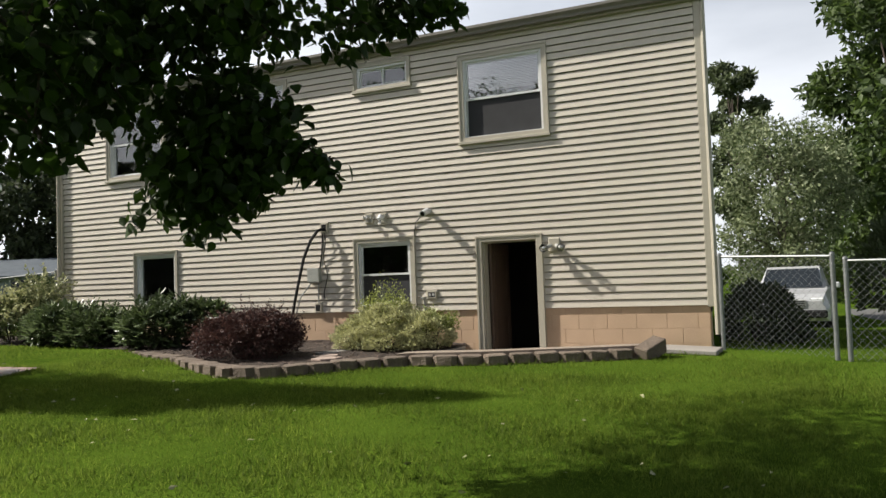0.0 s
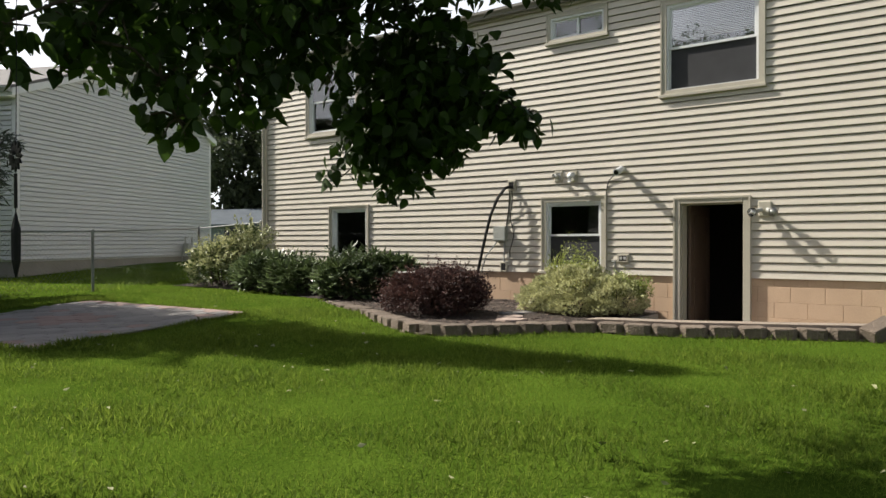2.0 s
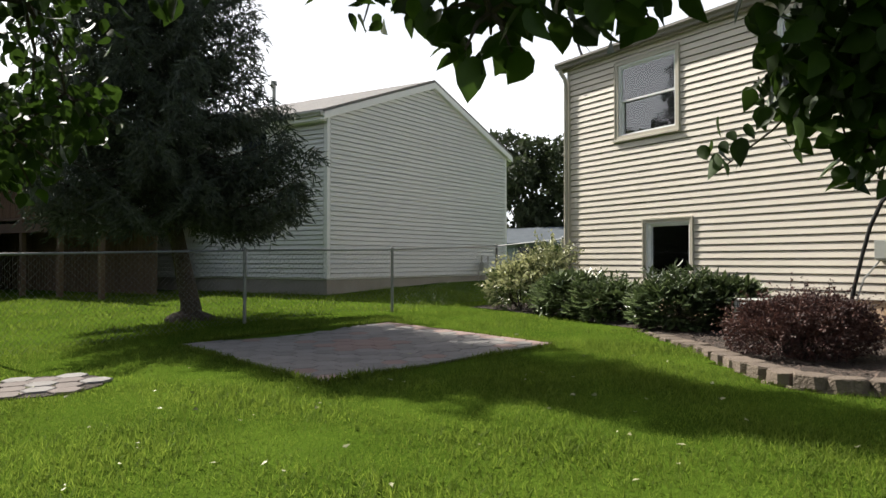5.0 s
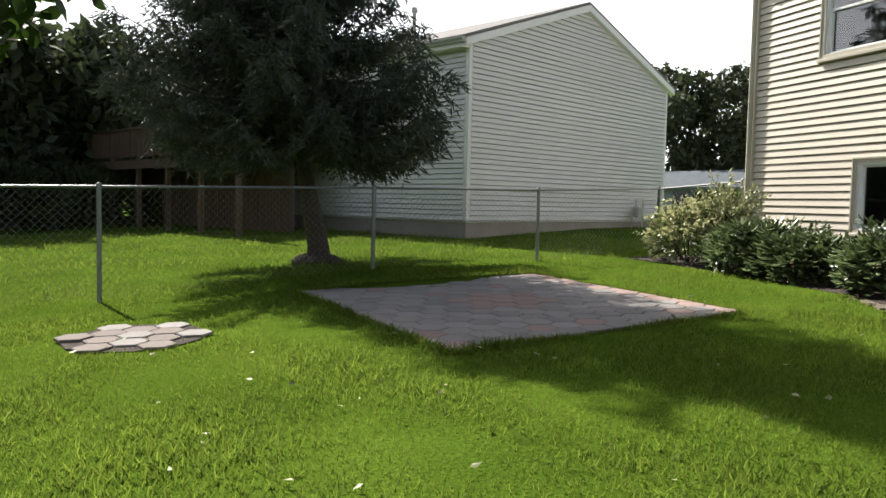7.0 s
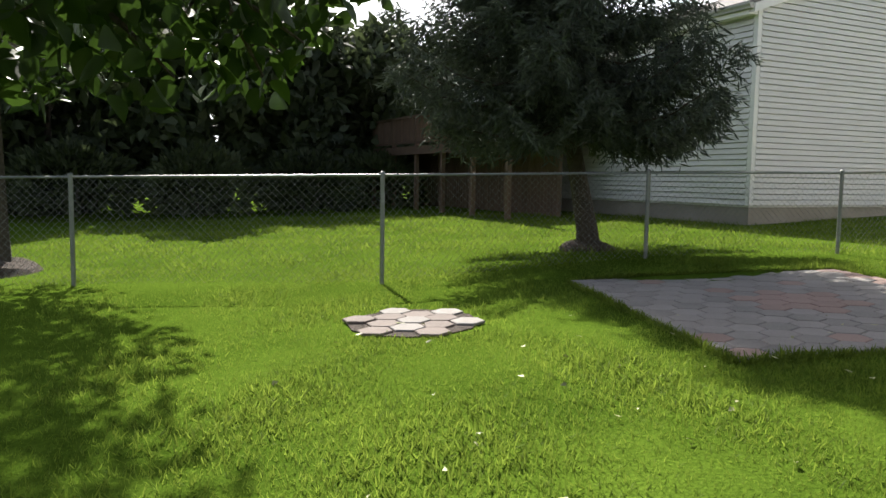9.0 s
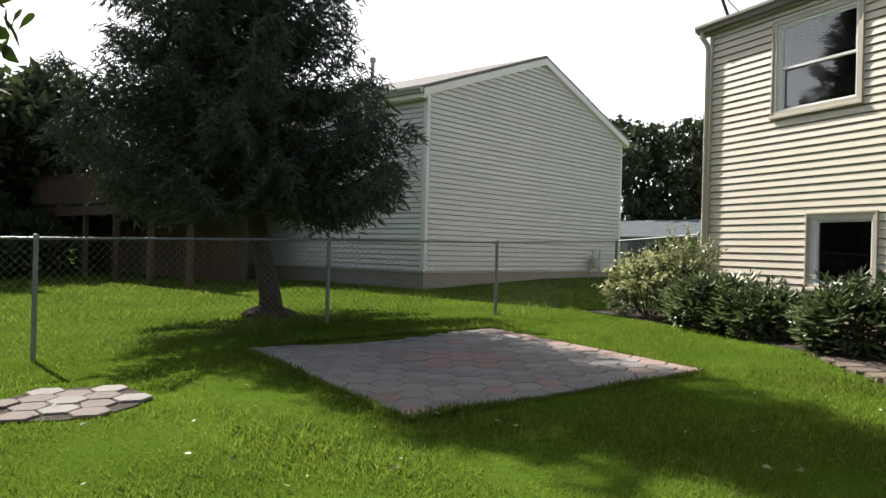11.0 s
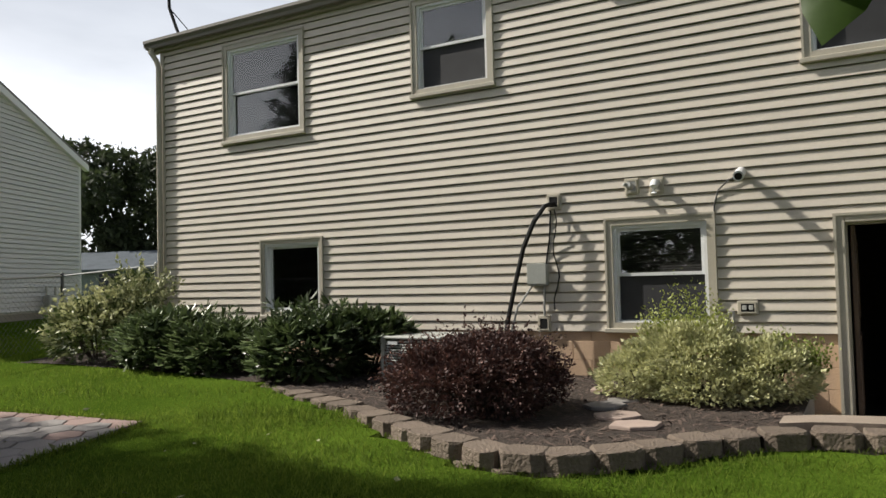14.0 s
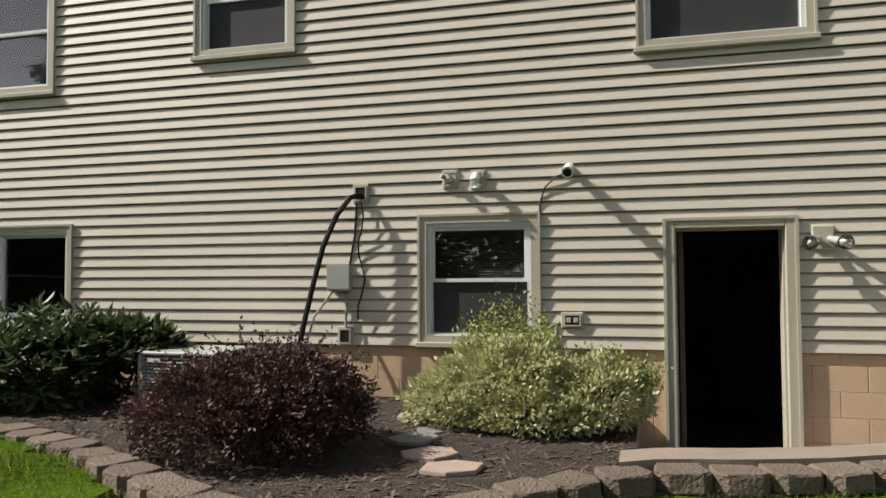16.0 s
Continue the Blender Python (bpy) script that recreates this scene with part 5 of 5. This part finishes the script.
def leafy_tree(name, label, x, y, height, reach, mat, seed, low=0.3, count=2600, leaf=0.3, trunk=0.16, z0=None):
    """A far tree: trunk, limbs and a lumpy crown of leaf clumps."""
    rs = np.random.RandomState(seed)
    z0 = lawn(x, y) if z0 is None else z0
    t = thing(name, label, "tree", (x, y, z0))
    bm = bmesh.new()
    limb(bm, [(0, 0, -0.2), (0.05, 0, height * 0.3), (0, 0.1, height * 0.85)], trunk, trunk * 0.25, 8)
    part("trunk", bm, BARK, t)
    P = []
    blobs = 15
    for k in range(blobs):
        f = low + (1 - low) * (k + 0.5) / blobs
        wide = reach * math.sin(math.pi * min(1, 0.15 + 0.85 * (1 - (f - low) / (1 - low)))) ** 0.6
        a = k * 2.4 + rs.rand()
        q = wide * (0.35 + 0.45 * rs.rand())
        c = np.array([q * math.cos(a), q * math.sin(a), f * height * 0.95])
        bm = bmesh.new()
        limb(bm, [(0, 0, f * height * 0.6), tuple(c * [0.5, 0.5, 0.92]), tuple(c)], trunk * 0.3, 0.02, 5)
        part("limb", bm, BARK, t)
        m = count // blobs
        d = unit(rs, m)
        r = reach * (0.36 + 0.16 * rs.rand()) * (0.45 + 0.55 * rs.rand(m))
        P.append(c + d * r[:, None] * [1, 1, 0.75])
    P = np.concatenate(P)
    n = len(P)
    part("crown", foliage("crown", P, unit(rs, n) + [0, 0, -0.3], unit(rs, n), leaf * (0.6 + 0.7 * rs.rand(n)), OVAL, mat), mat, t)
    return t


# dark wood behind the neighbour's lawn
for k, (x, y, h, r) in enumerate(((-20.5, -24.5, 9, 3.2), (-22.0, -20.5, 10, 3.4), (-23.5, -16.8, 9.5, 3.2), (-25.5, -13.5, 8.5, 3.0), (-28.5, -11.5, 9, 3.2), (-31.0, -8.5, 8.5, 3.2), (-17.5, -27.5, 10, 3.4), (-24.5, -22.5, 11, 3.4))):
    leafy_tree("wood_tree", "dark tree in the wood behind the lawn", x, y, h * 0.74, r * 0.9, DARKLEAF, 40 + k, low=0.04, count=8000, leaf=0.5)["group"] = "dark trees behind the neighbour's lawn"
for k, (x, y) in enumerate(((-19.5, -22.5), (-20.5, -19.0), (-21.5, -15.8), (-23.0, -13.0), (-25.0, -11.0))):
    shrub("understorey_shrub", "dark undergrowth at the edge of the wood", [(x, y, 0.9, 1.9, 1.5, 1.2)], DARKLEAF, OVAL, 0.22, 2600, 140 + k, stems=6)["group"] = "undergrowth along the wood"
leafy_tree("yard_tree", "tree in the neighbour's yard beyond the fence", -9.7, -14.9, 9.0, 3.8, LEAF, 60, low=0.36, count=12000, leaf=0.22, trunk=0.24)
yard = bpy.data.objects["yard_tree"]
bm = bmesh.new()
rings = [[bm.verts.new((r * math.cos(q) * (1 + 0.1 * math.sin(4 * q)), r * math.sin(q), h + 0.03 * math.sin(3 * q))) for q in (6.283 * k / 18 for k in range(18))] for r, h in ((0.62, -0.02), (0.52, 0.10), (0.36, 0.17), (0.1, 0.2))]
for a, b in zip(rings, rings[1:]):
    for k in range(18):
        bm.faces.new((a[k], a[(k + 1) % 18], b[(k + 1) % 18], b[k]))
bm.faces.new(rings[-1])
part("mulch_mound", bm, MULCH, yard, "small mulch mound round the trunk")
# unseen trees behind the walk, added so the low windows reflect something dark
for k in range(9):
    leafy_tree("unseen_tree", "unseen dark tree added behind for the windows to reflect", -30 + k * 7.0, -33.0 - 2 * (k % 2), 6.0 + 0.8 * (k % 3), 3.8, DARKLEAF, 160 + k, low=0.05, count=3200, leaf=0.6)["group"] = "trees behind the garden"
# trees between the two houses and beyond the gate
for k, (x, y, h, r, m) in enumerate(((-34, 24, 9.5, 3.6, DARKLEAF), (-30, 28, 9, 3.4, FARLEAF), (-38, 20, 9, 3.6, DARKLEAF), (-26, 30, 8.5, 3.2, FARLEAF), (-42, 30, 10.5, 4, DARKLEAF))):
    leafy_tree("far_tree", "distant tree beyond the gap between the houses", x, y, h, r, m, 70 + k, low=0.08, count=9000, leaf=0.42)["group"] = "distant trees between the houses"
leafy_tree("blossom_tree", "pale flowering tree beyond the gate", 4.3, 15.5, 6.4, 2.5, BLOSSOM, 81, low=0.2, count=20000, leaf=0.14)
leafy_tree("tall_tree", "tall green tree beyond the driveway", 8.6, 24.0, 14, 4.4, FARLEAF, 82, low=0.12, count=22000, leaf=0.36)
leafy_tree("tall_tree", "tall green tree beyond the driveway", 15.0, 28.0, 15, 5.4, FARLEAF, 83, low=0.12, count=20000, leaf=0.38)
leafy_tree("far_tree", "dark conifer-like tree behind the house", 2.0, 36.0, 13.6, 1.9, DARKLEAF, 84, low=0.3, count=8000, leaf=0.34)
leafy_tree("street_tree", "green trees closing the view along the street", 7.0, 33.0, 9, 4.0, FARLEAF, 86, low=0.1, count=3200, leaf=0.4)
shrub("dark_shrub", "dark shaded shrub behind the gate", [(3.85, 1.3, 0.38, 0.52, 0.5, 0.62), (4.15, 1.4, 0.0, 0.42, 0.42, 0.42)], DARKLEAF, OVAL, 0.08, 9000, 91)
shrub("dark_shrub", "large dark shrub beside the driveway", [(6.5, 6.9, 0.9, 1.0, 1.1, 1.2), (7.9, 6.6, 1.1, 1.3, 1.2, 1.5)], DARKLEAF, OVAL, 0.15, 6000, 92)
for k, (x, y, r) in enumerate(((0.5, 27.5, 2.0), (4.0, 28.5, 2.2), (7.6, 27.8, 2.0), (11.0, 26.5, 2.2), (14.5, 24.0, 2.2))):
    shrub("roadside_shrub", "green bushes closing the view behind the driveway", [(x, y, -0.2, r, 1.4, 1.9 + 0.3 * (k % 2))], FARLEAF, OVAL, 0.24, 2600, 190 + k, stems=5)["group"] = "bushes behind the driveway"
shrub("hedge", "clipped green hedge beyond the side fence", [(-12.6, 2.6, 1.05, 0.9, 0.8, 0.6), (-11.4, 2.0, 1.05, 0.9, 0.7, 0.55)], FARLEAF, OVAL, 0.09, 4600, 93)

# ---- neighbour's deck, cars and what lies beyond ----
deck = thing("deck", "raised brown wooden deck behind the neighbouring house", "deck", (*NB, 0), rz=26)
for k in range(24):
    part("deck_board", boxed(-14.0, -4.6, -3.0 + k * 0.125, -2.885 + k * 0.125, 2.27, 2.31), WOOD, deck)
part("rim_joist", boxed(-14.0, -4.6, -3.05, -3.0, 2.05, 2.3), WOOD, deck)
for k in range(6):
    x = -13.9 + k * 1.84
    part("deck_post", boxed(x - 0.06, x + 0.06, -3.0, -2.88, 0.2, 3.2), WOOD, deck)
# boards added well back under the deck, to keep its shaded underside dark
for k in range(58):
    x = -13.8 + k * 0.158
    part("skirt_board", boxed(x, x + 0.14, -1.42, -1.40, 0.3, 2.2), WOOD, deck)
part("hand_rail", boxed(-14.0, -4.6, -3.03, -2.9, 3.2, 3.25), WOOD, deck)
part("lower_rail", boxed(-14.0, -4.6, -2.99, -2.95, 2.4, 2.46), WOOD, deck)
for k in range(76):
    x = -13.95 + k * 0.123
    part("baluster", boxed(x, x + 0.045, -2.985, -2.945, 2.46, 3.2), WOOD, deck)

tagged(part("driveway", boxed(3.6, 9.0, 8.5, 22.0, -0.9, -0.40), ASPHALT), "grey asphalt driveway beyond the gate", "driveway", kind="structure")


def car(x, y, z, rz, label, paint):
    t = thing("car", label, "car", (x, y, z), rz=rz)

    def loft(sections, mat, name, lab=""):
        bm = bmesh.new()
        rows = []
        for yy, half, lo, hi in sections:
            rows.append([bm.verts.new(p) for p in ((-half, yy, lo), (-half * 1.02, yy, (lo + hi) / 2), (-half * 0.9, yy, hi), (half * 0.9, yy, hi), (half * 1.02, yy, (lo + hi) / 2), (half, yy, lo))])
        for a, b in zip(rows, rows[1:]):
            for k in range(6):
                bm.faces.new((a[k], a[(k + 1) % 6], b[(k + 1) % 6], b[k]))
        bm.faces.new(rows[0][::-1])
        bm.faces.new(rows[-1])
        bmesh.ops.recalc_face_normals(bm, faces=bm.faces)
        return part(name, bm, mat, t, lab)

    body = loft([(-2.3, 0.8, 0.38, 0.8), (-2.2, 0.9, 0.3, 0.98), (-1.2, 0.93, 0.3, 1.08), (2.1, 0.93, 0.3, 1.1), (2.3, 0.86, 0.4, 1.0)], paint, "body")
    loft([(-1.15, 0.82, 1.06, 1.1), (-0.45, 0.74, 1.06, 1.62), (-0.2, 0.72, 1.06, 1.68), (1.9, 0.72, 1.06, 1.66), (2.2, 0.8, 1.06, 1.1)], paint, "cabin")
    bm = bmesh.new()
    vs = [bm.verts.new(p) for p in ((-0.74, -1.13, 1.10), (0.74, -1.13, 1.10), (0.64, -0.50, 1.60), (-0.64, -0.50, 1.60))]
    bm.faces.new(vs)
    for v in vs:
        v.co += Vector((0, -0.03, 0.02))
    part("windscreen", bm, DARKGLASS, t, "dark windscreen")
    part("grille", boxed(-0.38, 0.38, -2.32, -2.27, 0.66, 0.84, 0.01), GREYMETAL, t, "chrome grille")
    for k in range(3):
        part("grille_slot", boxed(-0.34, 0.34, -2.33, -2.315, 0.68 + k * 0.055, 0.70 + k * 0.055), BLACK, t)
    for s in (-1, 1):
        part("headlight", boxed(s * 0.62 - 0.16, s * 0.62 + 0.16, -2.29, -2.2, 0.70, 0.88, 0.03), WHITE, t, "clear headlight")
        part("wing_mirror", boxed(s * 1.04 - 0.1, s * 1.04 + 0.1, -0.95, -0.83, 1.08, 1.24, 0.03), paint, t)
        for yy in (-1.45, 1.4):
            wh = part("wheel", tubed([(s * 0.72, yy, 0.34), (s * 0.92, yy, 0.34)], 0.34, 20), TYRE, t)
            part("rim", tubed([(s * 0.90, yy, 0.34), (s * 0.935, yy, 0.34)], 0.21, 14), GREYMETAL, wh)
    part("bumper", boxed(-0.85, 0.85, -2.36, -2.2, 0.38, 0.58, 0.04), BLACK, t)
    part("number_plate", boxed(-0.16, 0.16, -2.375, -2.36, 0.5, 0.6), WHITE, t)
    return t


car(4.45, 12.6, -0.40, -4, "silver sport utility car parked on the driveway", SILVER)
car(-22.0, 14.0, 0.55, 60, "dark car parked between the houses", BLACK)

cot = thing("far_house", "small grey-roofed house in the distance", "house", (-33.0, 18.5, 0.4), rz=20)
part("wall", boxed(-5, 5, -3, 3, -0.5, 1.9), BLUEWALL, cot)
part("roof", slope_slab(-3.5, 1.8, 0, 2.8, -5.4, 5.4, 0.1), SLATE, cot, "grey shingle roof")
part("roof", slope_slab(0, 2.8, 3.5, 1.8, -5.4, 5.4, 0.1), SLATE, cot, "grey shingle roof")
for x in (-3.0, 0.5, 3.0):
    part("window", boxed(x - 0.5, x + 0.5, -3.03, -2.99, 0.7, 1.7), DARKGLASS, cot)
tagged(part("utility_pole", tubed([(-17.2, 10.0, 0.3), (-17.2, 10.0, 2.6)], 0.09, 8), BLACK), "dark wooden pole between the houses", "pole")

# ---- grass ----
def grass():
    rs = np.random.RandomState(77)
    chunks = []
    for n, x0, x1, y0, y1 in ((150000, -9.5, 4.5, -11.2, -1.0), (120000, -5.5, 4.5, -10.0, -2.5), (70000, -20, -8.5, -17, 0.5), (22000, 2.4, 8, -3.5, 3.0), (40000, 3.5, 8, -8.5, -2.0), (26000, -10, 0, -14, -9)):
        chunks.append(np.stack([rs.uniform(x0, x1, n), rs.uniform(y0, y1, n)], 1))
    ring = np.array(PATIO)
    for a, b in zip(ring, np.roll(ring, -1, 0)):
        out = np.array([b[1] - a[1], a[0] - b[0]]) / np.linalg.norm(b - a)
        f, d = rs.rand(2600, 1), rs.rand(2600, 1)
        chunks.append(a + (b - a) * f + out * (0.07 * d - 0.012))
    edged = 2600 * 4
    xy = np.concatenate(chunks)
    tall = np.where(np.arange(len(xy)) >= len(xy) - edged, 1.35, 1.0)
    xs = [p[0] for p in WALL_LINE]
    wy = np.interp(xy[:, 0], xs, [p[1] for p in WALL_LINE], left=-1.55, right=0.4)
    keep = (xy[:, 1] < wy - 0.01) | (xy[:, 0] > 2.5) | (xy[:, 0] < -10)
    inside_p = np.ones(len(xy), bool)
    for a, b in zip(ring, np.roll(ring, -1, 0)):
        inside_p &= ((b[0] - a[0]) * (xy[:, 1] - a[1]) - (b[1] - a[1]) * (xy[:, 0] - a[0])) > 0.05
    keep &= ~inside_p & (np.hypot(xy[:, 0] + 5.95, xy[:, 1] + 9.02) > 0.63)
    keep &= ~((xy[:, 1] > -0.02) & (xy[:, 0] > -9) & (xy[:, 0] < 3.35))
    xy, tall = xy[keep], tall[keep]
    n = len(xy)
    z = 0.265 - 0.0179 * xy[:, 0] + 0.0335 * np.clip(xy[:, 1], -16, 2)
    z += 0.07 * np.exp(-((xy[:, 0] + 9.7) ** 2 + (xy[:, 1] + 6.2) ** 2) / 4) - 0.05 * np.exp(-((xy[:, 0] + 8.4) ** 2 + (xy[:, 1] + 9.6) ** 2) / 4)
    P = np.stack([xy[:, 0], xy[:, 1], z - 0.004], 1)
    W = np.stack([0.55 * rs.randn(n), 0.55 * rs.randn(n), np.ones(n)], 1)
    tuft = np.array([0.8 + 0.35 * math.sin(a * 2.1 + 1.7 * math.sin(b * 1.3)) * math.sin(b * 2.7) for a, b in xy[:: 1]])
    size = (0.034 + 0.045 * rs.rand(n) ** 2) * tuft * tall * np.where(xy[:, 0] < -10, 1.5, 1.0)
    shape = ([(0, 0.06, 0), (0, -0.06, 0), (0.6, 0.045, 0.10), (0.6, -0.045, 0.10), (1, 0, 0.32)], BLADE[1])
    return tagged(new("grass", foliage("grass", P, W, unit(rs, n) * [1, 1, 0.1], size, shape, GRASS)), "short green lawn grass", "grass", kind="stuff")


grass()
rs = np.random.RandomState(5)
n = 150
xy = np.stack([rs.uniform(-6, 4.2, n), rs.uniform(-10, -3.4, n)], 1)
P = np.stack([xy[:, 0], xy[:, 1], 0.265 - 0.0179 * xy[:, 0] + 0.0335 * xy[:, 1] + 0.035], 1)
me = foliage("fallen_leaves", P, np.stack([rs.randn(n), rs.randn(n), 0.15 * rs.randn(n)], 1), np.stack([rs.randn(n), rs.randn(n), 0.2 * rs.randn(n)], 1), 0.05 * (0.6 + 0.8 * rs.rand(n)), OVAL, FALLEN)
tagged(new("fallen_leaves", me), "small pale leaves scattered on the grass", "fallen leaves", kind="stuff")
